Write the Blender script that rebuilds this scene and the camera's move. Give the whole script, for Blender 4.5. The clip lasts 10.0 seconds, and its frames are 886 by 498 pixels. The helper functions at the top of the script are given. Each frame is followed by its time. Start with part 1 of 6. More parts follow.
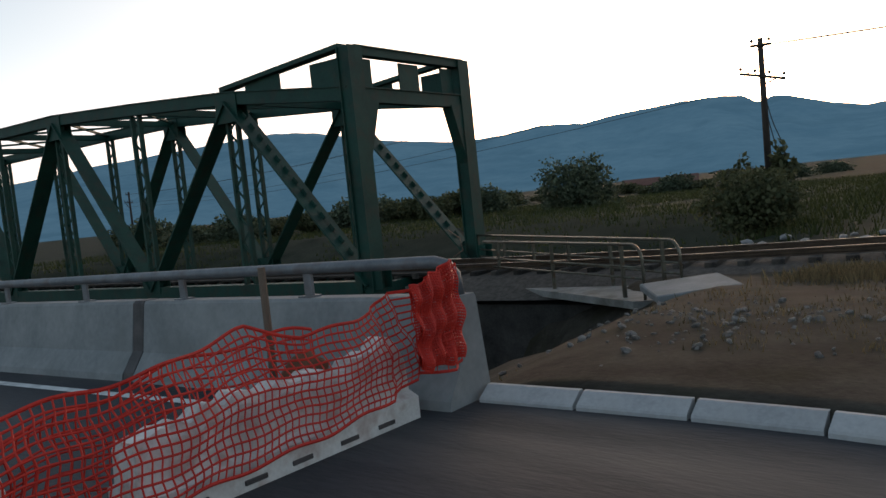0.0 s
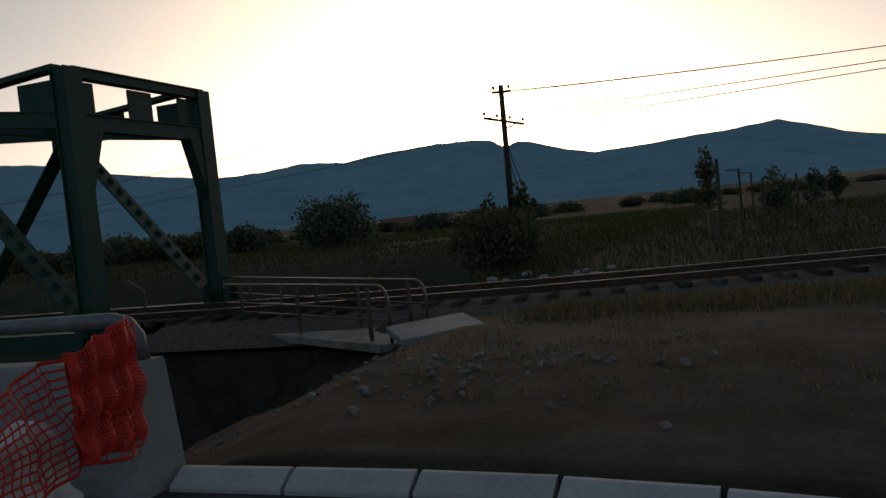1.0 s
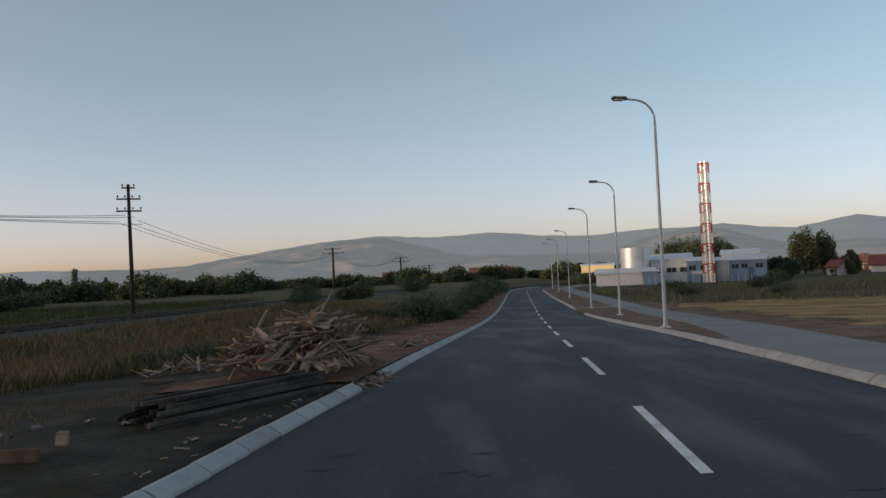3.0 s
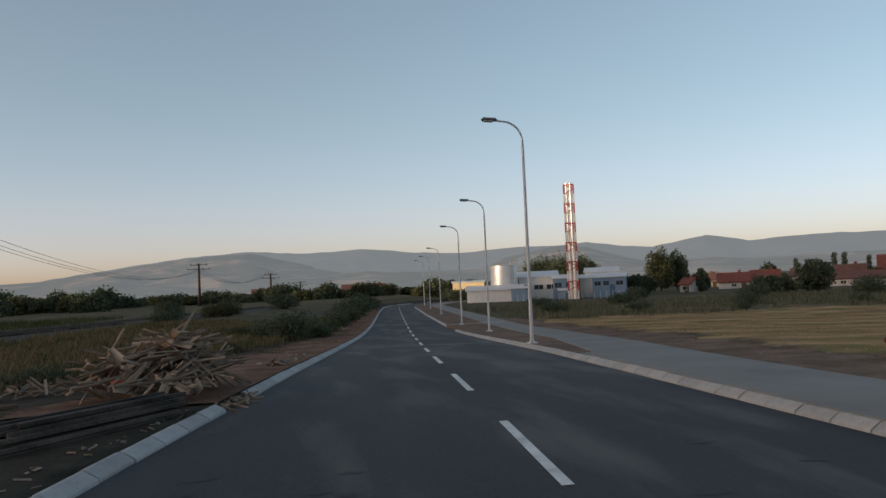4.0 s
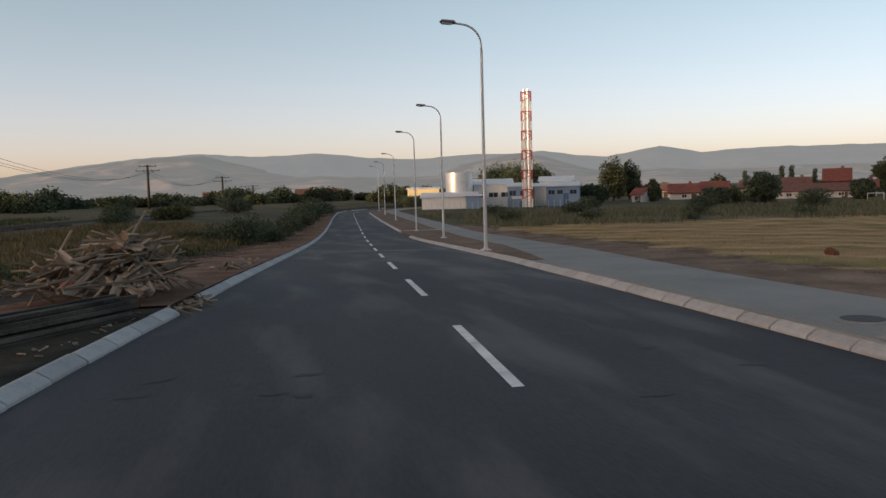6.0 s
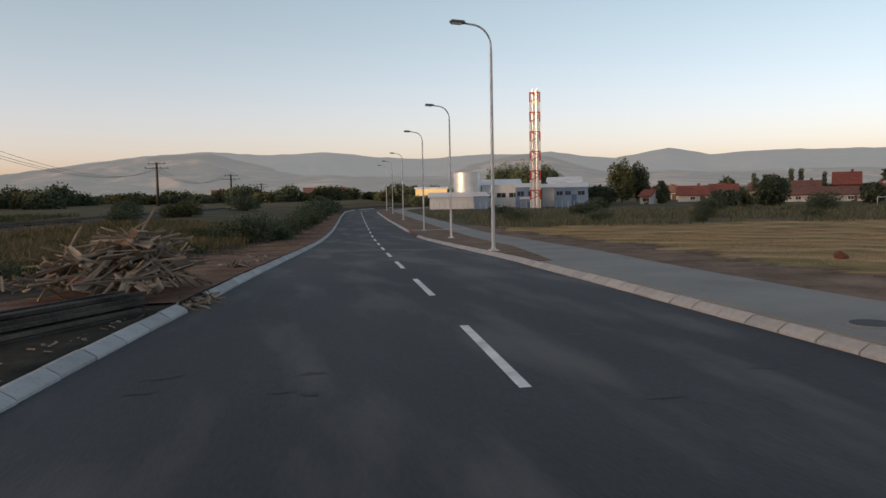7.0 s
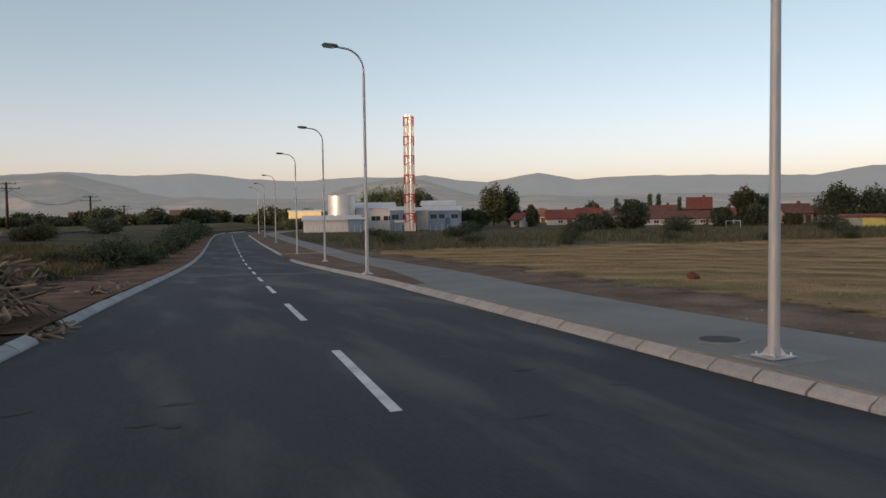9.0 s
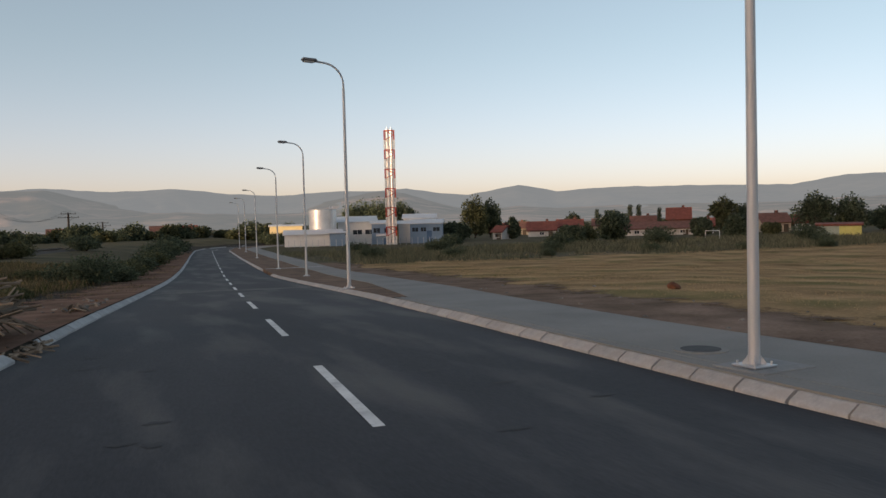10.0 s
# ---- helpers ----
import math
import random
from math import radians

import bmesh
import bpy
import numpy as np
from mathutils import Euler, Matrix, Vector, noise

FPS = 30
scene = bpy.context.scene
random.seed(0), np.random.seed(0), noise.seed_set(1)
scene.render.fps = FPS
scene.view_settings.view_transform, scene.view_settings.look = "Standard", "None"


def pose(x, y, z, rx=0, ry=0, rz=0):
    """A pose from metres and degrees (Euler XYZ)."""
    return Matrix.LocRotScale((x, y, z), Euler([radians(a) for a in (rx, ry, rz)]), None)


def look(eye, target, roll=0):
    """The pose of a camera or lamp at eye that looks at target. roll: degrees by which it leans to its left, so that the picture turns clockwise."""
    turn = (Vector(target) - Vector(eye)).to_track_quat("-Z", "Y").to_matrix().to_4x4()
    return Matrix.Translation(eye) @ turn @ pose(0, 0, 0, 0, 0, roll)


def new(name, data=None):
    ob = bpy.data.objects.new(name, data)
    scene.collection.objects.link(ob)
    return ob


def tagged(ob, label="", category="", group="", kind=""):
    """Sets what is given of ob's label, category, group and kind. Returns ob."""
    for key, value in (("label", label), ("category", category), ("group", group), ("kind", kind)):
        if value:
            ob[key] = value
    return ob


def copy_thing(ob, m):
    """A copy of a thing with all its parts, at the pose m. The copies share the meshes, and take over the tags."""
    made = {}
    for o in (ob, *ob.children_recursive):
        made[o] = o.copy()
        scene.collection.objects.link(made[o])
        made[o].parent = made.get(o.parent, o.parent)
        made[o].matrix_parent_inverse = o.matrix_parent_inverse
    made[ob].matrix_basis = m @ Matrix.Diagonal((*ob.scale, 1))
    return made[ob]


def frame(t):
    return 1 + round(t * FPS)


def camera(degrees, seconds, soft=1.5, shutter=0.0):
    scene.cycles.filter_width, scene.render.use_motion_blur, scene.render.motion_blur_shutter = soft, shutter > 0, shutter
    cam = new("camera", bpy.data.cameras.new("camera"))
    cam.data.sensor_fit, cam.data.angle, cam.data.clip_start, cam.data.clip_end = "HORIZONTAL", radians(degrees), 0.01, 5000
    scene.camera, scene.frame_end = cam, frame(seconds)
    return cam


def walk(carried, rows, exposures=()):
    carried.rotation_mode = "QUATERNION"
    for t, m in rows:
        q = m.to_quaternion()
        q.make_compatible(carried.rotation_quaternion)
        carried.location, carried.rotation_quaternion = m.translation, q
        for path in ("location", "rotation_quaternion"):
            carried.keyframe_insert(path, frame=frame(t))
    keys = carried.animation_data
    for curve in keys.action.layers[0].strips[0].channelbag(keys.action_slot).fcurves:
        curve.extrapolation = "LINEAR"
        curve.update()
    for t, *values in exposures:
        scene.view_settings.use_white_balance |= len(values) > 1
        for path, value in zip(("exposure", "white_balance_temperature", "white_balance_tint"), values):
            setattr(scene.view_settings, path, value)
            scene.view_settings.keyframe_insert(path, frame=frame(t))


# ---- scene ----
cam = camera(58.56, 10.0)

PATH = [
    (0.0, pose(1.227, 0.004, 1.615, 86.39, 5.94, 130.47)),
    (0.5, pose(0.827, -0.032, 1.587, 88.61, 4.98, 124.55)),
    (0.9, pose(0.369, -0.128, 1.591, 87.05, 6.45, 116.20)),
    (1.0, pose(0.352, -0.134, 1.598, 87.37, 5.86, 113.28)),
    (1.3, pose(0.274, -0.067, 1.599, 87.73, 8.22, 104.56)),
    (1.4, pose(0.257, -0.054, 1.597, 87.72, 8.92, 102.58)),
    (1.5, pose(0.230, -0.061, 1.594, 88.79, 9.28, 100.02)),
    (1.6, pose(0.200, -0.104, 1.592, 90.07, 8.39, 95.57)),
    (1.7, pose(0.176, -0.151, 1.592, 90.27, 8.41, 87.62)),
    (1.8, pose(0.162, -0.165, 1.596, 90.67, 8.65, 78.44)),
    (1.9, pose(0.152, -0.157, 1.599, 91.63, 9.25, 69.30)),
    (2.0, pose(0.143, -0.145, 1.598, 90.16, 7.59, 57.90)),
    (2.1, pose(0.133, -0.136, 1.596, 88.40, 7.41, 46.30)),
    (2.2, pose(0.120, -0.124, 1.595, 86.40, 7.80, 35.00)),
    (2.3, pose(0.095, -0.106, 1.595, 85.22, 7.18, 25.60)),
    (2.5, pose(-0.034, -0.015, 1.602, 88.08, 5.81, 12.03)),
    (2.6, pose(-0.049, -0.008, 1.605, 88.83, 3.49, 8.22)),
    (2.7, pose(-0.053, -0.012, 1.604, 90.47, 3.74, 5.46)),
    (3.0, pose(-0.059, -0.010, 1.600, 91.74, 2.57, 0.20)),
    (3.2, pose(-0.041, 0.003, 1.596, 92.30, 2.19, -2.62)),
    (4.5, pose(-0.021, 0.015, 1.603, 92.47, 2.18, -11.55)),
    (5.0, pose(-0.029, 0.028, 1.600, 88.97, 0.99, -13.87)),
    (5.5, pose(-0.027, 0.036, 1.597, 85.76, 1.84, -12.61)),
    (7.0, pose(-0.042, 0.034, 1.597, 85.68, 1.03, -11.72)),
    (7.5, pose(-0.030, 0.019, 1.602, 86.49, 0.46, -14.06)),
    (8.0, pose(-0.019, 0.004, 1.607, 86.81, 0.68, -17.43)),
    (8.5, pose(-0.015, -0.004, 1.607, 87.17, 0.79, -18.85)),
    (9.0, pose(-0.009, -0.002, 1.609, 87.20, 0.81, -20.76)),
    (9.5, pose(-0.010, 0.001, 1.607, 87.00, 0.72, -21.73)),
    (10.0, pose(0.000, 0.000, 1.613, 88.11, 1.44, -22.09)),
]
EXPOSURES = [(0.0, 1.9, 6600, 8), (0.5, 1.1, 6600, 8), (1.0, 0.6, 6500, 7), (1.5, 0.2, 5800, 6), (2.0, 0.25, 5900, 8), (2.3, 0.65, 5800, 10),
             (2.6, 1.2, 6100, 9), (3.0, 1.5, 6400, 8), (4.5, 1.5, 6500, 9), (5.0, 1.45, 6500, 11), (5.5, 1.65, 6900, 12), (7.5, 1.78, 7000, 13), (10.0, 1.68, 6900, 12)]
walk(cam, PATH, EXPOSURES)

# ---- daylight: low sun just behind the western ridge ----
SUN_AZ, SUN_EL = -111.0, 4.32
world = bpy.data.worlds.new("world")
scene.world = world
world.use_nodes = True
wn = world.node_tree
sky = wn.nodes.new("ShaderNodeTexSky")
sky.sky_type, sky.sun_disc = "NISHITA", False
sky.sun_elevation, sky.sun_rotation = radians(SUN_EL), radians(SUN_AZ)
sky.altitude, sky.air_density, sky.dust_density, sky.ozone_density = 400, 0.6, 2.2, 2.0
flat = wn.nodes.new("ShaderNodeGamma")          # evening haze evens out the sky
flat.inputs["Gamma"].default_value = 0.8
tint = wn.nodes.new("ShaderNodeMix")
tint.data_type, tint.blend_type = "RGBA", "MULTIPLY"
tint.inputs[0].default_value = 1.0
sky_dir, sky_z = wn.nodes.new("ShaderNodeTexCoord"), wn.nodes.new("ShaderNodeSeparateXYZ")
haze = wn.nodes.new("ShaderNodeValToRGB")        # dust reddens the air towards the horizon
haze.color_ramp.interpolation = "EASE"
haze.color_ramp.elements[0].position, haze.color_ramp.elements[1].position = 0.0, 0.24
haze.color_ramp.elements[0].color, haze.color_ramp.elements[1].color = (1.50, 1.0, 0.86, 1), (1.29, 1.0, 0.77, 1)
wn.links.new(sky_dir.outputs["Generated"], sky_z.inputs[0])
wn.links.new(sky_z.outputs[2], haze.inputs[0])
wn.links.new(haze.outputs[0], tint.inputs[7])
tone = wn.nodes.new("ShaderNodeHueSaturation")
tone.inputs["Saturation"].default_value = 0.95
wn.links.new(sky.outputs[0], flat.inputs["Color"])
wn.links.new(flat.outputs[0], tint.inputs[6])
wn.links.new(tint.outputs[2], tone.inputs["Color"])
wn.links.new(tone.outputs[0], wn.nodes["Background"].inputs[0])
wn.nodes["Background"].inputs[1].default_value = 0.15

sun = new("sun", bpy.data.lights.new("sun", "SUN"))
sun.data.energy, sun.data.angle, sun.data.color = 2.0, radians(0.5), (1.0, 0.74, 0.50)
sd = Vector((math.sin(radians(SUN_AZ)) * math.cos(radians(SUN_EL)),
             math.cos(radians(SUN_AZ)) * math.cos(radians(SUN_EL)), math.sin(radians(SUN_EL))))
sun.matrix_world = look(sd * 100, (0, 0, 0))

# ---- materials ----


def mat(name, c1, c2, size=1.0, rough=0.8, bump=0.2, metal=0.0, fine=12.0, vary=0.0, stretch=(1, 1, 1), dirt=None, spec=0.3):
    """Two-scale noise colour with fine bump; vary: brightness change from piece to piece; dirt: (colour, amount, size)."""
    m = bpy.data.materials.new(name)
    m.use_nodes = True
    nt = m.node_tree
    N, L = nt.nodes.new, nt.links.new
    b = nt.nodes["Principled BSDF"]
    b.inputs["Roughness"].default_value = rough
    b.inputs["Metallic"].default_value = metal
    b.inputs["Specular IOR Level"].default_value = spec
    tc, mp = N("ShaderNodeTexCoord"), N("ShaderNodeMapping")
    L(tc.outputs["Object"], mp.inputs[0])
    mp.inputs["Scale"].default_value = stretch
    n1, n2 = N("ShaderNodeTexNoise"), N("ShaderNodeTexNoise")
    for n, s, det in ((n1, 1.0 / size, 6), (n2, fine / size, 4)):
        n.inputs["Scale"].default_value, n.inputs["Detail"].default_value, n.inputs["Roughness"].default_value = s, det, 0.6
        L(mp.outputs[0], n.inputs[0])
    mx = N("ShaderNodeMath")
    mx.operation = "MULTIPLY_ADD"
    L(n2.outputs[0], mx.inputs[0])
    mx.inputs[1].default_value = 0.45
    L(n1.outputs[0], mx.inputs[2])
    ramp = N("ShaderNodeValToRGB")
    ramp.color_ramp.elements[0].position, ramp.color_ramp.elements[1].position = 0.5, 0.95
    ramp.color_ramp.elements[0].color, ramp.color_ramp.elements[1].color = (*c1, 1), (*c2, 1)
    L(mx.outputs[0], ramp.inputs[0])
    col = ramp.outputs[0]
    if dirt:
        n3, r3, mm = N("ShaderNodeTexNoise"), N("ShaderNodeValToRGB"), N("ShaderNodeMix")
        n3.inputs["Scale"].default_value, n3.inputs["Detail"].default_value = 1.0 / dirt[2], 5
        L(mp.outputs[0], n3.inputs[0])
        r3.color_ramp.elements[0].position, r3.color_ramp.elements[1].position = 0.5, 0.66
        r3.color_ramp.elements[0].color, r3.color_ramp.elements[1].color = (0, 0, 0, 1), (dirt[1],) * 3 + (1,)
        L(n3.outputs[0], r3.inputs[0])
        mm.data_type = "RGBA"
        L(r3.outputs[0], mm.inputs[0])
        L(col, mm.inputs[6])
        mm.inputs[7].default_value = (*dirt[0], 1)
        col = mm.outputs[2]
    if vary:
        oi, hs, mr = N("ShaderNodeObjectInfo"), N("ShaderNodeHueSaturation"), N("ShaderNodeMapRange")
        mr.inputs[3].default_value, mr.inputs[4].default_value = 1 - vary, 1 + vary
        L(oi.outputs["Random"], mr.inputs[0])
        L(mr.outputs[0], hs.inputs["Value"])
        L(col, hs.inputs["Color"])
        col = hs.outputs[0]
    L(col, b.inputs["Base Color"])
    if bump:
        bp = N("ShaderNodeBump")
        bp.inputs["Strength"].default_value, bp.inputs["Distance"].default_value = bump, 0.02 * size
        L(mx.outputs[0], bp.inputs["Height"])
        L(bp.outputs[0], b.inputs["Normal"])
    return m


def leaf_mat(name, c1, c2):
    """Foliage: colour by clump, light passing through thin leaves."""
    m = bpy.data.materials.new(name)
    m.use_nodes = True
    nt = m.node_tree
    N, L = nt.nodes.new, nt.links.new
    b = nt.nodes["Principled BSDF"]
    b.inputs["Roughness"].default_value = 0.75
    b.inputs["Specular IOR Level"].default_value = 0.15
    g, r = N("ShaderNodeNewGeometry"), N("ShaderNodeValToRGB")
    r.color_ramp.elements[0].color, r.color_ramp.elements[1].color = (*c1, 1), (*c2, 1)
    L(g.outputs["Random Per Island"], r.inputs[0])
    L(r.outputs[0], b.inputs["Base Color"])
    t, mx = N("ShaderNodeBsdfTranslucent"), N("ShaderNodeMixShader")
    L(r.outputs[0], t.inputs[0])
    mx.inputs[0].default_value = 0.3
    L(b.outputs[0], mx.inputs[1])
    L(t.outputs[0], mx.inputs[2])
    L(mx.outputs[0], nt.nodes["Material Output"].inputs[0])
    return m


M = {
    "soil": mat("soil", (0.024, 0.021, 0.017), (0.076, 0.067, 0.054), 0.9, 0.95, 0.9, fine=14, dirt=((0.034, 0.032, 0.020), 0.7, 0.7), spec=0.05),
    "meadow": mat("meadow", (0.014, 0.020, 0.014), (0.040, 0.046, 0.033), 2.5, 0.95, 0.9, fine=30, dirt=((0.042, 0.046, 0.032), 0.6, 6.0), spec=0.04),
    "dry_field": mat("dry_field", (0.15, 0.108, 0.058), (0.52, 0.355, 0.20), 3.4, 0.95, 0.8, fine=50, dirt=((0.12, 0.13, 0.058), 0.7, 3.2), spec=0.0),
    "plain": mat("open_plain", (0.058, 0.056, 0.035), (0.145, 0.120, 0.074), 3.0, 0.95, 0.8, fine=30, dirt=((0.075, 0.080, 0.042), 0.7, 8.0), spec=0.05),
    "asphalt": mat("asphalt", (0.024, 0.026, 0.030), (0.058, 0.060, 0.066), 2.2, 0.8, 0.35, fine=70, stretch=(1, 0.22, 1), dirt=((0.12, 0.116, 0.108), 0.6, 1.1)),
    "paint": mat("road_paint", (0.55, 0.55, 0.53), (0.8, 0.8, 0.78), 0.4, 0.7, 0.15, dirt=((0.3, 0.3, 0.3), 0.5, 0.3)),
    "kerb": mat("kerb_concrete", (0.28, 0.285, 0.285), (0.46, 0.46, 0.455), 0.5, 0.85, 0.25, vary=0.12, dirt=((0.26, 0.25, 0.23), 0.5, 0.35)),
    "walk": mat("pavement_asphalt", (0.17, 0.17, 0.16), (0.25, 0.247, 0.232), 2.0, 0.85, 0.3, fine=60, dirt=((0.24, 0.23, 0.21), 0.4, 1.5)),
    "verge": mat("verge_soil", (0.07, 0.042, 0.026), (0.20, 0.125, 0.08), 1.2, 0.95, 0.7, fine=20),
    "concrete": mat("concrete", (0.17, 0.18, 0.182), (0.28, 0.285, 0.28), 0.8, 0.85, 0.2, dirt=((0.14, 0.145, 0.14), 0.5, 0.9)),
    "old_concrete": mat("old_concrete", (0.14, 0.135, 0.12), (0.30, 0.29, 0.27), 0.8, 0.9, 0.5, dirt=((0.08, 0.07, 0.05), 0.6, 0.6)),
    "steel_green": mat("green_bridge_paint", (0.004, 0.030, 0.022), (0.010, 0.058, 0.042), 0.8, 0.6, 0.12, dirt=((0.05, 0.030, 0.018), 0.3, 0.35)),
    "galv": mat("galvanised_steel", (0.42, 0.45, 0.48), (0.56, 0.58, 0.60), 0.3, 0.42, 0.05, metal=0.75, stretch=(1, 1, 0.3)),
    "rail_paint": mat("rail_paint_grey", (0.10, 0.11, 0.12), (0.19, 0.20, 0.21), 0.3, 0.5, 0.06, metal=0.3, dirt=((0.10, 0.05, 0.03), 0.4, 0.2)),
    # abutment concrete, darkened in colour to stand for shade below the walkway deck
    "shaded_concrete": mat("shaded_concrete", (0.02, 0.019, 0.017), (0.06, 0.055, 0.05), 0.6, 0.95, 0.6),
    "dust": mat("asphalt_dust", (0.06, 0.06, 0.06), (0.16, 0.155, 0.145), 0.5, 0.9, 0.2, fine=10),
    "stain": mat("asphalt_stain", (0.022, 0.022, 0.023), (0.038, 0.038, 0.04), 0.5, 0.7, 0.3),
    "lamp_grey": mat("lamp_pole_grey", (0.42, 0.44, 0.46), (0.52, 0.54, 0.56), 0.4, 0.5, 0.04, metal=0.25, stretch=(1, 1, 0.2)),
    "lamp_head": mat("lamp_head_dark", (0.10, 0.11, 0.12), (0.18, 0.19, 0.20), 0.2, 0.5, 0.05),
    "lamp_glass": mat("lamp_lens", (0.5, 0.5, 0.48), (0.6, 0.6, 0.58), 0.2, 0.15, 0.0),
    "rail_steel": mat("rail_steel", (0.05, 0.035, 0.025), (0.10, 0.07, 0.05), 0.3, 0.5, 0.1, metal=0.7),
    "rail_top": mat("worn_rail_top", (0.16, 0.15, 0.14), (0.27, 0.255, 0.24), 0.3, 0.45, 0.05, metal=0.95),
    "pipe": mat("handrail_paint", (0.07, 0.065, 0.05), (0.16, 0.15, 0.115), 0.2, 0.4, 0.08, metal=0.5, dirt=((0.12, 0.06, 0.03), 0.6, 0.15)),
    "old_wood": mat("weathered_wood", (0.055, 0.040, 0.030), (0.13, 0.10, 0.075), 0.25, 0.9, 0.5, vary=0.35, stretch=(1, 1, 0.12)),
    "pole_wood": mat("tarred_pole", (0.024, 0.019, 0.016), (0.062, 0.048, 0.038), 0.25, 0.9, 0.5, vary=0.25, stretch=(1, 1, 0.12)),
    "new_wood": mat("scrap_wood", (0.075, 0.057, 0.042), (0.37, 0.28, 0.20), 0.25, 0.85, 0.4, vary=0.45, stretch=(0.12, 1, 1)),
    "dark_beam": mat("tarred_sleeper", (0.010, 0.009, 0.008), (0.095, 0.080, 0.066), 0.4, 0.85, 0.5, vary=0.6, stretch=(0.12, 1, 1)),
    "net": mat("orange_net", (0.42, 0.018, 0.012), (0.62, 0.034, 0.018), 0.2, 0.55, 0.0),
    "block": mat("white_barrier", (0.48, 0.46, 0.43), (0.72, 0.71, 0.68), 0.3, 0.6, 0.2, dirt=((0.22, 0.09, 0.05), 0.45, 0.16)),
    "stone": mat("rubble", (0.08, 0.074, 0.066), (0.24, 0.22, 0.20), 0.1, 0.9, 0.5, vary=0.3),
    "ballast": mat("ballast", (0.035, 0.03, 0.026), (0.11, 0.095, 0.08), 0.12, 0.95, 0.9, fine=8),
    "bark": mat("bark", (0.03, 0.022, 0.016), (0.08, 0.06, 0.045), 0.2, 0.95, 0.8, stretch=(1, 1, 0.2)),
    "wall_white": mat("white_cladding", (0.60, 0.60, 0.585), (0.74, 0.74, 0.72), 2.0, 0.6, 0.05),
    "wall_blue": mat("blue_cladding", (0.15, 0.23, 0.33), (0.22, 0.31, 0.42), 2.0, 0.55, 0.05),
    "wall_cream": mat("cream_render", (0.32, 0.27, 0.21), (0.44, 0.38, 0.31), 1.5, 0.85, 0.1),
    "wall_yellow": mat("yellow_render", (0.66, 0.53, 0.28), (0.78, 0.64, 0.36), 1.5, 0.85, 0.1),
    "kiosk_yellow": mat("kiosk_yellow", (0.42, 0.40, 0.12), (0.52, 0.50, 0.18), 0.5, 0.6, 0.05),
    "kiosk_green": mat("kiosk_pale_green", (0.22, 0.27, 0.24), (0.30, 0.35, 0.31), 0.5, 0.6, 0.05),
    "roof_white": mat("white_sheet_roof", (0.54, 0.55, 0.56), (0.68, 0.68, 0.68), 2.0, 0.5, 0.05),
    "roof_red": mat("red_tile_roof", (0.13, 0.045, 0.034), (0.24, 0.080, 0.060), 0.6, 0.85, 0.5, fine=8),
    "house_wall": mat("house_plaster", (0.42, 0.41, 0.39), (0.60, 0.58, 0.56), 1.2, 0.85, 0.1, dirt=((0.16, 0.14, 0.12), 0.5, 1.5)),
    "manhole_iron": mat("manhole_iron", (0.022, 0.022, 0.022), (0.05, 0.05, 0.05), 0.1, 0.7, 0.5),
    "roof_brown": mat("brown_tile_roof", (0.115, 0.055, 0.043), (0.19, 0.095, 0.075), 0.6, 0.85, 0.5, fine=8),
    "glass": mat("window_glass", (0.02, 0.025, 0.03), (0.05, 0.06, 0.07), 0.5, 0.12, 0.0, spec=0.5),
    "door_blue": mat("blue_door", (0.05, 0.11, 0.20), (0.08, 0.15, 0.26), 0.5, 0.5, 0.05),
    "tank": mat("tank_steel", (0.60, 0.60, 0.60), (0.76, 0.76, 0.75), 0.8, 0.38, 0.12, metal=0.6),
    "chimney_red": mat("red_mast_paint", (0.34, 0.045, 0.028), (0.46, 0.07, 0.045), 0.5, 0.5, 0.05),
    "chimney_white": mat("white_mast_paint", (0.60, 0.58, 0.55), (0.74, 0.72, 0.68), 0.5, 0.5, 0.05),
    "chrome": mat("stainless_flue", (0.72, 0.70, 0.68), (0.82, 0.80, 0.78), 0.5, 0.30, 0.0, metal=1.0),
    "wire": mat("wire", (0.02, 0.02, 0.02), (0.04, 0.04, 0.04), 0.5, 0.6, 0.0),
    "insulator": mat("insulator", (0.03, 0.025, 0.022), (0.10, 0.085, 0.075), 0.2, 0.3, 0.0),
    "litter": mat("white_litter", (0.13, 0.13, 0.13), (0.28, 0.28, 0.28), 0.2, 0.6, 0.1),
    "red_cloth": mat("red_cloth", (0.45, 0.03, 0.02), (0.6, 0.06, 0.04), 0.2, 0.9, 0.2),
    "rust": mat("rusty_lump", (0.085, 0.036, 0.020), (0.18, 0.075, 0.042), 0.2, 0.9, 0.5),
    "iron": mat("cast_iron", (0.05, 0.05, 0.05), (0.11, 0.10, 0.10), 0.2, 0.6, 0.4, metal=0.5),
    "leaf": leaf_mat("leaves", (0.034, 0.048, 0.030), (0.13, 0.155, 0.095)),
    "leaf_dry": leaf_mat("leaves_dry", (0.040, 0.050, 0.024), (0.125, 0.130, 0.066)),
    "grass_dry": leaf_mat("grass_dry", (0.27, 0.185, 0.098), (0.54, 0.37, 0.205)),
    "grass_olive": leaf_mat("grass_olive", (0.080, 0.065, 0.037), (0.22, 0.17, 0.090)),
    "grass_green": leaf_mat("grass_green", (0.025, 0.036, 0.012), (0.075, 0.085, 0.03)),
    "reed": leaf_mat("reed", (0.055, 0.066, 0.042), (0.20, 0.185, 0.115)),
    "grass_fresh": leaf_mat("grass_fresh", (0.05, 0.075, 0.022), (0.13, 0.15, 0.05)),
}


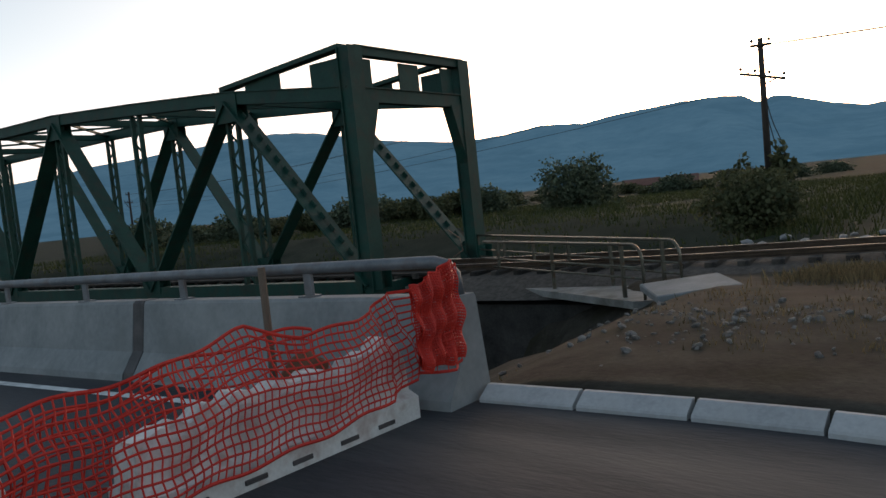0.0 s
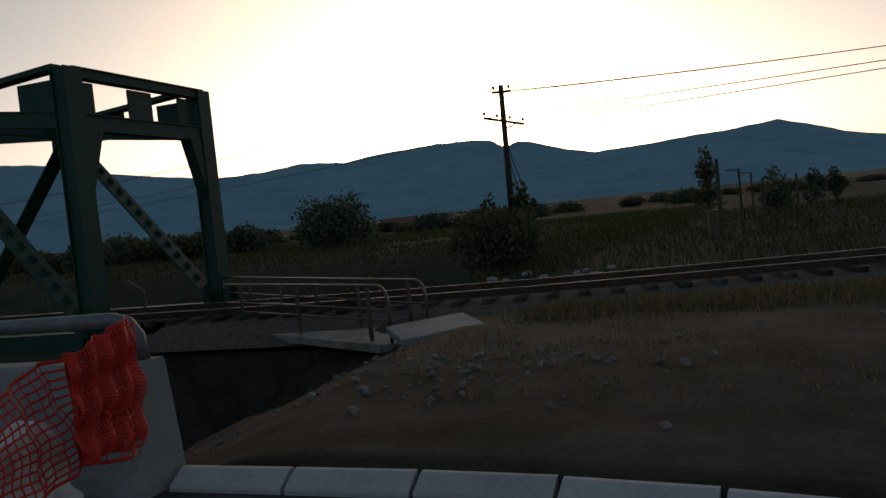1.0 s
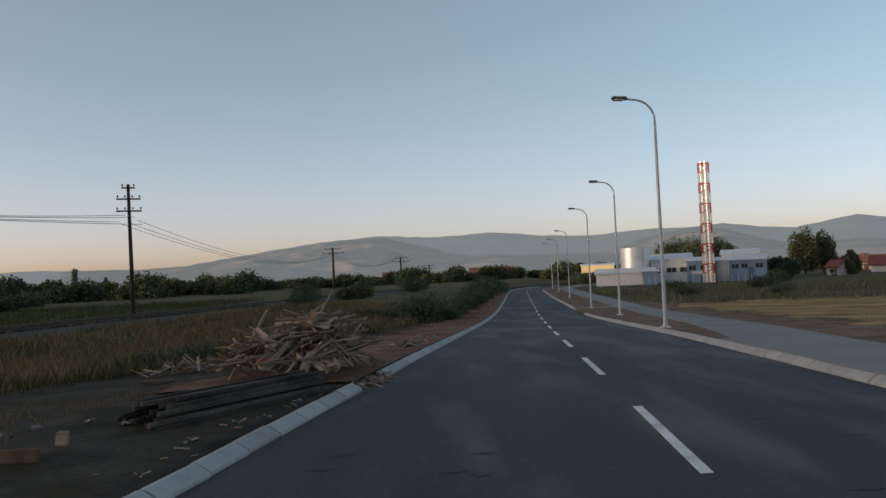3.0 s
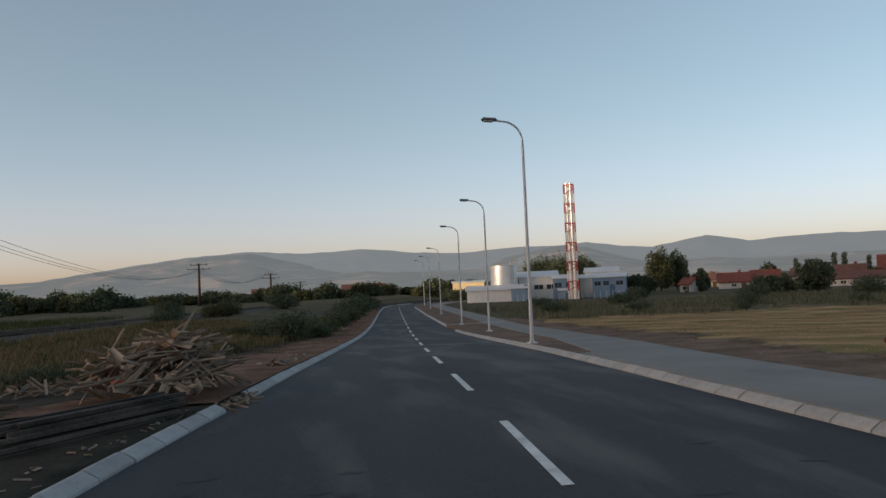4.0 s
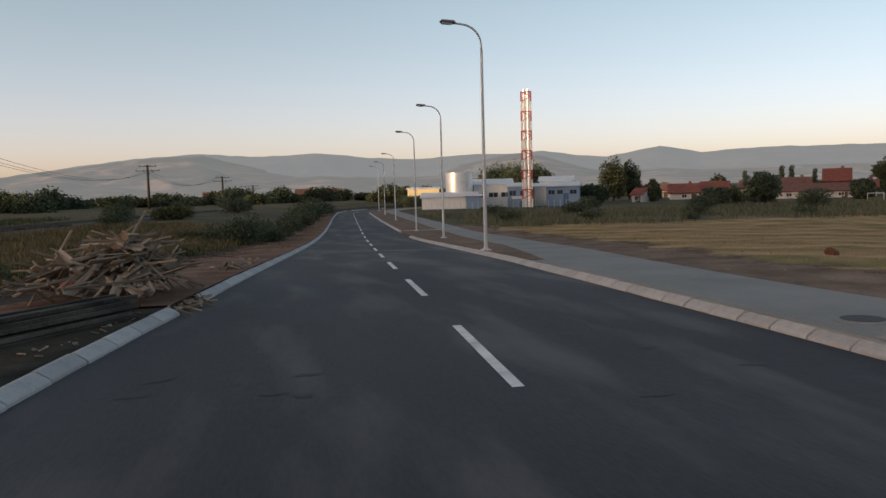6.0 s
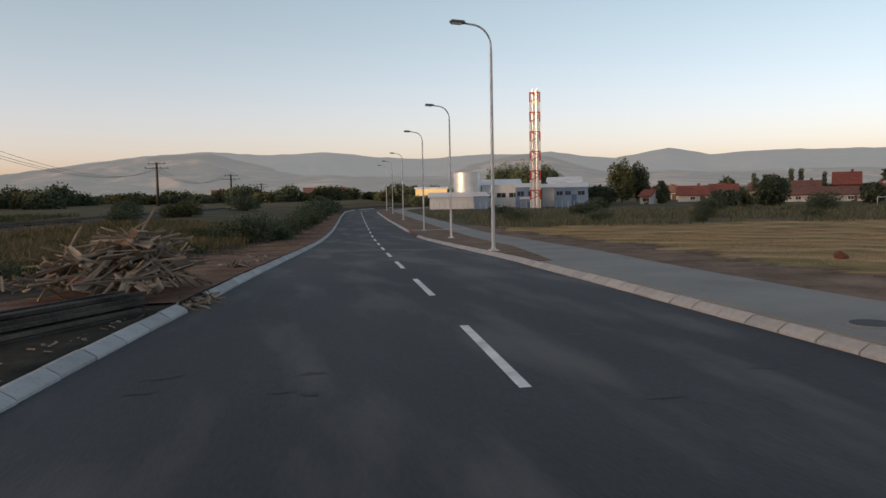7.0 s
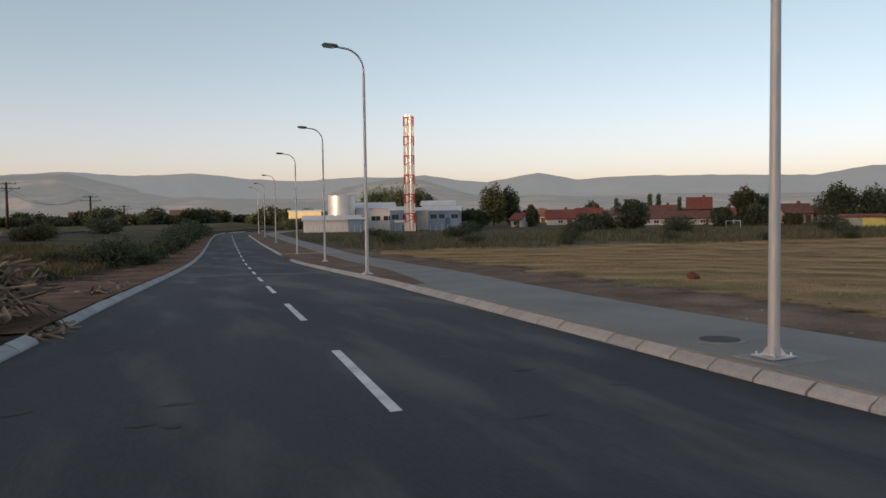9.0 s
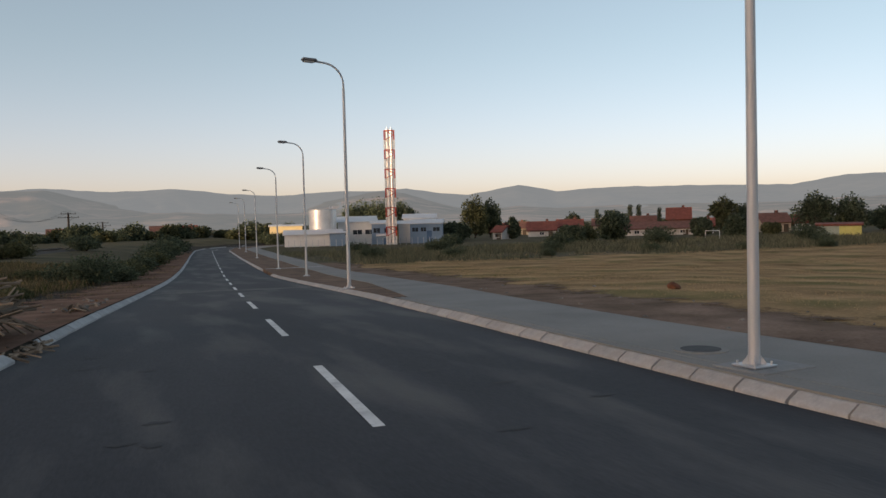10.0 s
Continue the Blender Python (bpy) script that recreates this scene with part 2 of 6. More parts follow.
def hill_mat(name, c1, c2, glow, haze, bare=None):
    """Far hills: woods and fields, with the air's haze light painted on as emission."""
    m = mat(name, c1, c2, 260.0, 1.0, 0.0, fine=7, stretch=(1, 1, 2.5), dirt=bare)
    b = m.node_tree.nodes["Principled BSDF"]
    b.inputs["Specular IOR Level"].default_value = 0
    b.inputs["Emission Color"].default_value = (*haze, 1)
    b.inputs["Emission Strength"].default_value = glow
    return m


# ---- building helpers ----


def mesh(bm, name, material, smooth=False):
    me = bpy.data.meshes.new(name)
    if smooth:
        for f in bm.faces:
            f.smooth = True
    bm.to_mesh(me)
    bm.free()
    me.materials.append(material)
    return me


def part(name, bm, material, parent, label="", smooth=False):
    ob = new(name, bm if isinstance(bm, bpy.types.Mesh) else mesh(bm, name, material, smooth))
    ob.parent = parent
    return tagged(ob, label)


def solid(name, bm, material, label, category, kind="", smooth=False, group=""):
    return tagged(new(name, mesh(bm, name, material, smooth)), label, category, group, kind)


def thing(name, label, category, at=(0, 0, 0), rz=0.0, group="", kind=""):
    e = new(name)
    e.empty_display_size = 0.2
    e.matrix_basis = pose(*at, 0, 0, rz)
    return tagged(e, label, category, group, kind)


def box(bm, c, s, m=None, bevel=0.0):
    """A box with centre c and size s, turned by the matrix m about its centre."""
    r = bmesh.ops.create_cube(bm, size=1.0)
    mt = Matrix.Translation(c) @ (m or Matrix()) @ Matrix.Diagonal((*s, 1))
    bmesh.ops.transform(bm, matrix=mt, verts=r["verts"])
    if bevel:
        es = list({e for v in r["verts"] for e in v.link_edges})
        bmesh.ops.bevel(bm, geom=es, offset=bevel, segments=1, affect="EDGES", clamp_overlap=True)
    return bm


def frame_to(p, q, up=(0, 0, 1)):
    """The turn whose x axis runs from p to q."""
    x = (Vector(q) - Vector(p)).normalized()
    u = Vector(up)
    if abs(x.dot(u)) > 0.98:
        u = Vector((0, 1, 0))
    y = u.cross(x).normalized()
    return Matrix((x, y, x.cross(y))).transposed().to_4x4()


def beam(bm, p, q, w, h, up=(0, 0, 1), bevel=0.0):
    p, q = Vector(p), Vector(q)
    return box(bm, (p + q) / 2, ((q - p).length, w, h), frame_to(p, q, up), bevel)


def tube(bm, pts, radius, n=8, caps=True):
    """A round tube along pts; radius: one number or one for each point."""
    rad = radius if isinstance(radius, (list, tuple)) else [radius] * len(pts)
    pts = [Vector(p) for p in pts]
    rings = []
    for i, p in enumerate(pts):
        a, b = pts[max(i - 1, 0)], pts[min(i + 1, len(pts) - 1)]
        m = frame_to(a, b)
        rings.append([bm.verts.new(p + m.to_3x3() @ Vector((0, rad[i] * math.cos(k * math.tau / n), rad[i] * math.sin(k * math.tau / n)))) for k in range(n)])
    for r0, r1 in zip(rings, rings[1:]):
        for k in range(n):
            bm.faces.new((r0[k], r0[(k + 1) % n], r1[(k + 1) % n], r1[k]))
    if caps:
        bm.faces.new(rings[0][::-1])
        bm.faces.new(rings[-1])
    return bm


def prism(bm, section, p, q, up=(0, 0, 1)):
    """Sweep a closed section of (sideways, up) pairs from p to q."""
    p, q = Vector(p), Vector(q)
    m = frame_to(p, q, up).to_3x3()
    r = [[bm.verts.new(o + m @ Vector((0, y, z))) for y, z in section] for o in (p, q)]
    n = len(section)
    for k in range(n):
        bm.faces.new((r[0][k], r[0][(k + 1) % n], r[1][(k + 1) % n], r[1][k]))
    bm.faces.new(r[0][::-1])
    bm.faces.new(r[1])
    bmesh.ops.recalc_face_normals(bm, faces=bm.faces)
    return bm


def grid_mesh(name, rows, material, smooth=True):
    """A sheet through rows of points, all rows of one length."""
    n, v, f = len(rows[0]), [], []
    for r in rows:
        v += [tuple(p) for p in r]
    for i in range(len(rows) - 1):
        for k in range(n - 1):
            a = i * n + k
            f.append((a, a + 1, a + n + 1, a + n))
    me = bpy.data.meshes.new(name)
    me.from_pydata(v, [], f)
    if smooth:
        me.polygons.foreach_set("use_smooth", [True] * len(f))
    me.materials.append(material)
    return me


def way(az, dist, z=0.0):
    """A point at a bearing (degrees clockwise from the road's heading) and distance from the standpoint."""
    return Vector((dist * math.sin(radians(az)), dist * math.cos(radians(az)), z))


# ---- plan: the road's lines as x over y, and its fall ----


def smooth_line(ys, xs, width=2.0):
    def f(y):
        return float(np.mean(np.interp(y + np.linspace(-width, width, 9), ys, xs)))
    return f


kerb_left = smooth_line([-60, -11.5, -4.2, -1.2, 1.5, 3.6, 5.5, 7.6, 9.4, 11.2, 13.3, 19.7, 35.5, 60, 95, 118, 129, 138, 150, 400],
                        [1.2, -2.63, -3.235, -3.455, -3.075, -2.66, -2.25, -1.92, -1.63, -1.33, -1.06, -0.31, 1.33, 3.95, 7.2, 9.6, 12.0, 17.0, 32.0, 330], 1.2)
kerb_right = smooth_line([-60, -4, 2, 4.3, 5.9, 9.7, 12, 16.5, 22.5, 31, 45.8, 55, 77, 112, 125, 136, 146, 400],
                         [9.6, 5.82, 5.33, 5.20, 5.14, 5.12, 5.2, 5.47, 6.02, 6.74, 7.85, 8.7, 10.6, 13.5, 15.8, 22, 36, 334], 1.5)
walk_in = smooth_line([-60, -4, 9, 16, 17.8, 27.3, 47.4, 78, 117, 130, 142, 400],
                      [9.9, 6.1, 5.4, 5.8, 6.15, 8.1, 10.8, 13.5, 16.3, 20.5, 36, 337], 1.0)
walk_out = smooth_line([-60, -4, 6.3, 9.3, 12.2, 16, 23.3, 38, 60, 78, 117, 128, 140, 400],
                       [12.0, 8.2, 7.37, 7.08, 7.28, 7.74, 9.05, 11.5, 13.8, 15.4, 18.3, 22.5, 37, 339], 2.0)
centre_line = smooth_line([-60, 0, 6, 12, 17.7, 23.2, 28.5, 35, 40.6, 46.6, 51.8, 70.7, 86.6, 115, 127, 137, 148, 400],
                          [5.2, 1.5, 1.83, 2.23, 2.68, 3.17, 3.68, 4.3, 4.82, 5.36, 5.83, 7.55, 9.0, 11.55, 14.0, 19.5, 34, 332], 1.5)
fall = smooth_line([-60, -6, -3, 3, 9, 12.5, 18.5, 24.5, 30.5, 36.5, 42.5, 48.5, 54.5, 80, 2000],
                   [-0.25, 0.07, 0.09, 0.0, 0.0, -0.05, -0.22, -0.46, -0.70, -0.92, -1.12, -1.26, -1.34, -1.55, -1.6], 2.0)


def step(a, b, x):
    t = min(max((x - a) / (b - a), 0.0), 1.0)
    return t * t * (3 - 2 * t)


def ground_z(x, y):
    """Height of the open ground."""
    r = fall(y)
    kl, wo = kerb_left(min(y, 150)), walk_out(min(y, 150))
    bump = 0.05 * noise.noise((x * 0.45, y * 0.45, 0)) + 0.03 * noise.noise((x * 1.7, y * 1.7, 3))
    if x < kl - 0.18:
        d = kl - 0.18 - x
        z = r + 0.10 + (-0.5 - 0.15 * step(30, 120, d) - r - 0.10) * step(1.0, 13.0, d) + bump * step(0.2, 1.5, d)
    elif x > wo:
        d = x - wo
        z = r + 0.10 + (-1.55 - r) * step(0.5, 35.0, d) + bump * step(0.2, 1.5, d)
    else:
        z = r - 0.25
    bank = -3.7 + 0.22 * (x + 3.5) if x > -11.5 else -5.5 + 1.2 * (x + 11.5) if x > -14 else -8.5
    bank = min(bank, -3.6)
    cut = 0.9 * step(bank + 0.6, bank - 2.4, y) + 3.6 * step(bank - 2.2, bank - 5.0, y)
    return z - cut * (1 - step(-46, -60, y)) * step(-40, -26, x)

# ---- ground ----
ys = sorted(set([round(v, 2) for v in [*np.arange(-16, 24, 0.5), *np.arange(24, 60, 1.5), *np.arange(60, 152, 4), *np.arange(-70, -16, 3),
                                      -4600, -2500, -1200, -600, -300, -150, -100, 170, 200, 260, 350, 500, 800, 1300, 2200, 4600]]))
off = [0, 0.3, 0.6, 1, 1.5, 2, 2.6, 3.3, 4, 5, 6, 7, 8, 9, 10, 11.5, 13, 14.5, 16, 18, 20, 23, 27, 32, 40, 50, 65, 85, 120, 180, 280, 450, 800, 1500, 2600, 4600]
rows = []
for y in ys:
    yc = min(y, 150)
    kl, wo = kerb_left(yc), walk_out(yc)
    xs = [kl - 0.185 - o for o in reversed(off)] + [kl - 0.17, (kl + wo) / 2, wo - 0.02] + [wo + o for o in off]
    rows.append([(x, y, ground_z(x + 1e-4 if x >= wo else x, y)) for x in xs])
gm = grid_mesh("ground", rows, M["soil"])
gm.materials.append(M["meadow"])
gm.materials.append(M["dry_field"])
gm.materials.append(M["plain"])
for pol in gm.polygons:
    c = pol.center
    w = 1.6 * noise.noise((c.x * 0.35, c.y * 0.35, 8.0)) + 0.8 * noise.noise((c.x * 1.1, c.y * 1.1, 8.0))
    wo, kl = walk_out(min(c.y, 150)), kerb_left(min(c.y, 150))
    if c.x > wo:
        pol.material_index = 2 if c.y < 57 + 2 * w and c.x < 120 else 3
    elif c.x < (-14.5 if c.y < 3 else -8.0 - 0.05 * c.y if c.y < 22 else kl - 5.0) + w:
        pol.material_index = 3 if c.y > 22 + 2 * w else 1
ground = tagged(new("ground", gm), "bare brown soil with dry grass and scattered stones", "ground", "", "structure")


def ribbon(name, left, right, y0, y1, dy, lift, material, label, category, n=6, thick=0.3):
    rr = []
    for y in np.arange(y0, y1 + dy / 2, dy):
        a, b, z = left(y), right(y), fall(y) + lift
        rr.append([(a, y, z - thick)] + [(a + (b - a) * k / n, y, z) for k in range(n + 1)] + [(b, y, z - thick)])
    return tagged(new(name, grid_mesh(name, rr, material, False)), label, category, "", "structure")


road = ribbon("road", lambda y: kerb_left(y) - 0.05, kerb_right, -52, 160, 1.0, 0.0, M["asphalt"], "new dark grey asphalt road with a dashed white centre line", "road")
pavement = ribbon("pavement", walk_in, walk_out, 2, 150, 1.0, 0.13, M["walk"], "grey asphalt pavement beside the road", "pavement")
verge = ribbon("verge", lambda y: kerb_right(y) + 0.152, walk_in, 17.4, 150, 1.0, 0.115, M["verge"], "narrow verge of bare reddish soil", "verge")
apron = ribbon("pavement_edge", lambda y: kerb_right(y) + 0.152, walk_in, 2, 17.4, 1.0, 0.126, M["walk"], "grey asphalt strip along the kerb", "pavement")

# bare soil strips beside the kerbs and stains on the road


def ragged_soil(name, c1, c2):
    """Bare soil that breaks up into patches towards the edge of its strip."""
    m = mat(name, c1, c2, 1.5, 0.95, 0.9, fine=22, dirt=((0.095, 0.078, 0.056), 0.5, 1.2), spec=0.0)
    nt = m.node_tree
    N, L = nt.nodes.new, nt.links.new
    at, tc, n, a1, a2 = N("ShaderNodeAttribute"), N("ShaderNodeTexCoord"), N("ShaderNodeTexNoise"), N("ShaderNodeMath"), N("ShaderNodeMath")
    at.attribute_name = "edge"
    n.inputs["Scale"].default_value, n.inputs["Detail"].default_value, n.inputs["Roughness"].default_value = 0.9, 8, 0.72
    L(tc.outputs["Object"], n.inputs[0])
    a1.operation, a2.operation, a2.use_clamp = "MULTIPLY_ADD", "MULTIPLY_ADD", True
    L(at.outputs["Fac"], a1.inputs[0])
    a1.inputs[1].default_value, a1.inputs[2].default_value = -6.5, 0.1
    L(n.outputs[0], a2.inputs[0])
    a2.inputs[1].default_value = 8.0
    L(a1.outputs[0], a2.inputs[2])
    t, mx = N("ShaderNodeBsdfTransparent"), N("ShaderNodeMixShader")
    L(a2.outputs[0], mx.inputs[0])
    L(t.outputs[0], mx.inputs[1])
    L(nt.nodes["Principled BSDF"].outputs[0], mx.inputs[2])
    L(mx.outputs[0], nt.nodes["Material Output"].inputs[0])
    return m


def soil_strip(name, line, side, w0, y0, y1, material, label):
    rr = []
    for y in np.arange(y0, y1 + 0.1, 0.4):
        w = w0 * (0.85 + 0.4 * noise.noise((y * 0.23, side, 5.0)) + 0.2 * noise.noise((y * 0.9, side, 9.0)))
        xs = [line(y) + side * (0.165 + (w - 0.165) * k / 8) for k in range(9)]
        rr.append([(x, y, ground_z(min(x, line(y) - 0.21) if side < 0 else x, y) + 0.03 - 0.012 * k / 8) for k, x in enumerate(xs)])
    me = grid_mesh(name, rr, material)
    me.attributes.new("edge", "FLOAT", "POINT").data.foreach_set("value", [k / 8 for _ in rr for k in range(9)])
    return tagged(new(name, me), label, "soil", "", "structure")


soil_strip("ground_strip_left", kerb_left, -1, 6.0, 11.5, 110, ragged_soil("red_soil", (0.11, 0.070, 0.054), (0.27, 0.180, 0.138)), "bare reddish soil beside the kerb")
soil_strip("ground_strip_right", lambda y: walk_out(y) - 0.15, 1, 4.6, 3.0, 60, ragged_soil("field_soil", (0.12, 0.088, 0.068), (0.29, 0.215, 0.17)), "bare reddish soil beside the pavement")
rnd = random.Random(21)
for k in range(22):
    y = rnd.uniform(4.5, 16) if k < 12 else rnd.uniform(5, 22)
    x = kerb_left(y) + rnd.uniform(0.8, 2.6) if k < 12 else centre_line(y) + rnd.uniform(0.8, 2.5)
    bm = bmesh.new()
    n, rx, ry = 22, rnd.uniform(0.06, 0.15), rnd.uniform(0.03, 0.07)
    vs = []
    for j in range(n):
        a = j / n * math.tau
        u = 1 + 0.9 * noise.noise((2.2 * math.cos(a) + k, 2.2 * math.sin(a), k * 3.1))
        py_ = y + ry * u * math.sin(a)
        vs.append(bm.verts.new((x + rx * u * math.cos(a), py_, fall(py_) + 0.004)))
    bm.faces.new(vs)
    part("stain", bm, M["stain"], road, "dark stain on the asphalt")

# pale dust carried across the road from the side entrance
rr = []
for k in range(41):
    u = k / 40
    yc_ = 29.6 + 0.5 * math.sin(u * 5) + 0.5 * noise.noise((u * 6, 1, 0))
    x = kerb_left(29.6) + 0.15 + u * (kerb_right(29.6) - kerb_left(29.6) - 0.3)
    hw = 0.35 + 0.55 * abs(noise.noise((u * 9, 4, 0))) + 0.3 * noise.noise((u * 31, 4, 0)) * 0.5
    rr.append([(x, yc_ + hw * v, fall(yc_ + hw * v) + 0.003) for v in (-1, -0.5, 0, 0.5, 1)])
part("dust_band", grid_mesh("dust_band", rr, M["dust"], False), None, road, "pale dust on the asphalt")

# lane marks, three metres long with three metre gaps
for k in range(20):
    y0 = 6.0 + 6.0 * k
    bm = bmesh.new()
    rr = []
    for y in np.linspace(y0, y0 + 3.0, 5):
        c = centre_line(y)
        rr.append([bm.verts.new((c - 0.044, y, fall(y) + 0.005)), bm.verts.new((c + 0.062, y, fall(y) + 0.005))])
    for p, q in zip(rr, rr[1:]):
        bm.faces.new((p[0], p[1], q[1], q[0]))
    part("lane_mark", bm, M["paint"], road, "white painted dash")
bm = bmesh.new()
rr = []
for y in np.arange(-50, -4.6, 1.0):
    c = kerb_left(y) + 0.62
    rr.append([bm.verts.new((c - 0.06, y, fall(y) + 0.005)), bm.verts.new((c + 0.06, y, fall(y) + 0.005))])
for p, q in zip(rr, rr[1:]):
    bm.faces.new((p[0], p[1], q[1], q[0]))
part("edge_line", bm, M["paint"], road, "white painted edge line")

# ---- hills ----
ridge_az = [-180, -172, -165, -159, -154, -148, -142, -139, -136, -132, -129, -126, -123, -120, -117, -113.5, -110.5, -109.3, -108.5, -108.1, -107.5, -106.6, -104, -102, -99, -96, -93, -90, -88, -86, -84, -82, -78, -74, -66, -60, -50, -40, -36, -31, -28, -21, -18, -13, -8.7, -4.6, -0.5, 3.5, 7.4, 10.7, 13, 15.3, 17.5, 19.5, 22.4, 24, 27.6, 30.3, 35, 40.5, 46, 49.2, 52, 60, 75, 90, 110, 130, 150, 165, 180]
ridge_el = [2.6, 2.9, 3.3, 3.7, 4.5, 5.2, 5.8, 5.6, 4.9, 4.3, 4.0, 4.1, 4.5, 4.3, 4.7, 4.95, 4.95, 4.78, 4.3, 4.3, 4.52, 4.42, 3.6, 3.2, 3.3, 3.5, 3.65, 3.9, 3.3, 2.6, 2.15, 1.85, 1.6, 1.35, 0.9, 0.8, 0.8, 0.9, 1.0, 1.2, 1.3, 1.15, 1.3, 2.05, 2.6, 2.85, 2.6, 2.8, 2.35, 2.2, 2.4, 2.45, 2.4, 2.55, 2.1, 2.0, 2.6, 2.1, 2.25, 2.15, 2.0, 2.5, 2.5, 2.2, 2.0, 2.2, 2.4, 2.2, 2.0, 2.2, 2.6]


def hills(name, az0, az1, dist, scale, seed, material, label, rough):
    rr = []
    for a in np.arange(az0, az1 + 0.01, 0.3):
        e = float(np.interp(a, ridge_az, ridge_el)) * (scale(a) if callable(scale) else scale)
        top = 1.6 + dist * math.tan(radians(e))
        col = []
        for k in range(15):
            t = k / 12
            d = dist * (0.62 + 0.38 * min(t, 1.0)) + (dist * 0.12 * (k - 12) / 2 if k > 12 else 0)
            n = noise.fractal((a * 0.16 + seed, t * 2.2, seed), 0.9, 2.0, 6)
            n2 = noise.noise((a * 1.1, seed, 0.5))
            z = top * (t ** 1.25) * (1 + rough * n * (1 - t) * 1.5) if k <= 12 else top * (1 - 0.3 * (k - 12))
            z += (0.0035 * dist * 0.25 * n2) if k == 12 else 0
            col.append(way(a, d, z - 1.6 * (1 - t) - (4 if k == 0 else 0)))
        rr.append(col)
    return tagged(new(name, grid_mesh(name, rr, material)), label, "hills", "", "structure")


# Emission colours paint the haze: blue in the west, grey to the north.
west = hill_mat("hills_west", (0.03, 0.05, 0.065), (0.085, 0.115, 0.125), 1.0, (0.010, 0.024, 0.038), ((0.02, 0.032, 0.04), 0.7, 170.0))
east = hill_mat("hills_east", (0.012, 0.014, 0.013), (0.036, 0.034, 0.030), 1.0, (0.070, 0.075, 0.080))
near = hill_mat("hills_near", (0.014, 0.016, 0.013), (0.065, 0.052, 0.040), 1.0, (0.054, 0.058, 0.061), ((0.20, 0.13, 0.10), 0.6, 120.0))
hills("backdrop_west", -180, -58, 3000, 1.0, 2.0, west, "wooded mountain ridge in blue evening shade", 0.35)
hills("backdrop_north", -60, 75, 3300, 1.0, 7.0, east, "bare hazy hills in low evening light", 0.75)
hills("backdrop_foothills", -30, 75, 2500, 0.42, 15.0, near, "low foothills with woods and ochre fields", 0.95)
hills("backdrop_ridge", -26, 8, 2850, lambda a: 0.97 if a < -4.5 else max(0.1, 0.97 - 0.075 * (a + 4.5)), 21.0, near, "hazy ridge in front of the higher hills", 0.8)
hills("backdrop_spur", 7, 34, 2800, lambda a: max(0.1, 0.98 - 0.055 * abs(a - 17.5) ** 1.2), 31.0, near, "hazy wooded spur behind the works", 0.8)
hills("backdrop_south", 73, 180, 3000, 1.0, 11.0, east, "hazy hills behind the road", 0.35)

# ---- truss bridge ----
G = M["steel_green"]
TU = Vector((0.08, -0.997, 0)).normalized()
TR, TW, TZ = Vector((-17.35, -14.75, 0)), 4.75, -0.45
TN = Vector((-TU.y, TU.x, 0))          # from the far truss towards the road
PANEL = 4.62
chord_z = [4.45, 5.05, 5.42, 5.74, 5.80, 5.80, 5.80, 5.74, 5.42, 5.05, 4.45]
bridge = thing("truss_bridge", "dark green riveted steel railway truss bridge", "bridge", (0, 0, 0))


def tp(side, s, z):
    return TR + TN * (TW * side) + TU * s + Vector((0, 0, z))


def lattice(bm, p, q, w, n, up):
    """A laced post: two angles with zigzag bars between."""
    p, q = Vector(p), Vector(q)
    y = frame_to(p, q, up).to_3x3() @ Vector((0, 1, 0)) * (w / 2)
    beam(bm, p + y, q + y, 0.09, 0.14, up)
    beam(bm, p - y, q - y, 0.09, 0.14, up)
    for k in range(n):
        a, b = p.lerp(q, k / n), p.lerp(q, (k + 1) / n)
        sgn = 1 if k % 2 else -1
        beam(bm, a + y * sgn, b - y * sgn, 0.06, 0.025, up)
    return bm


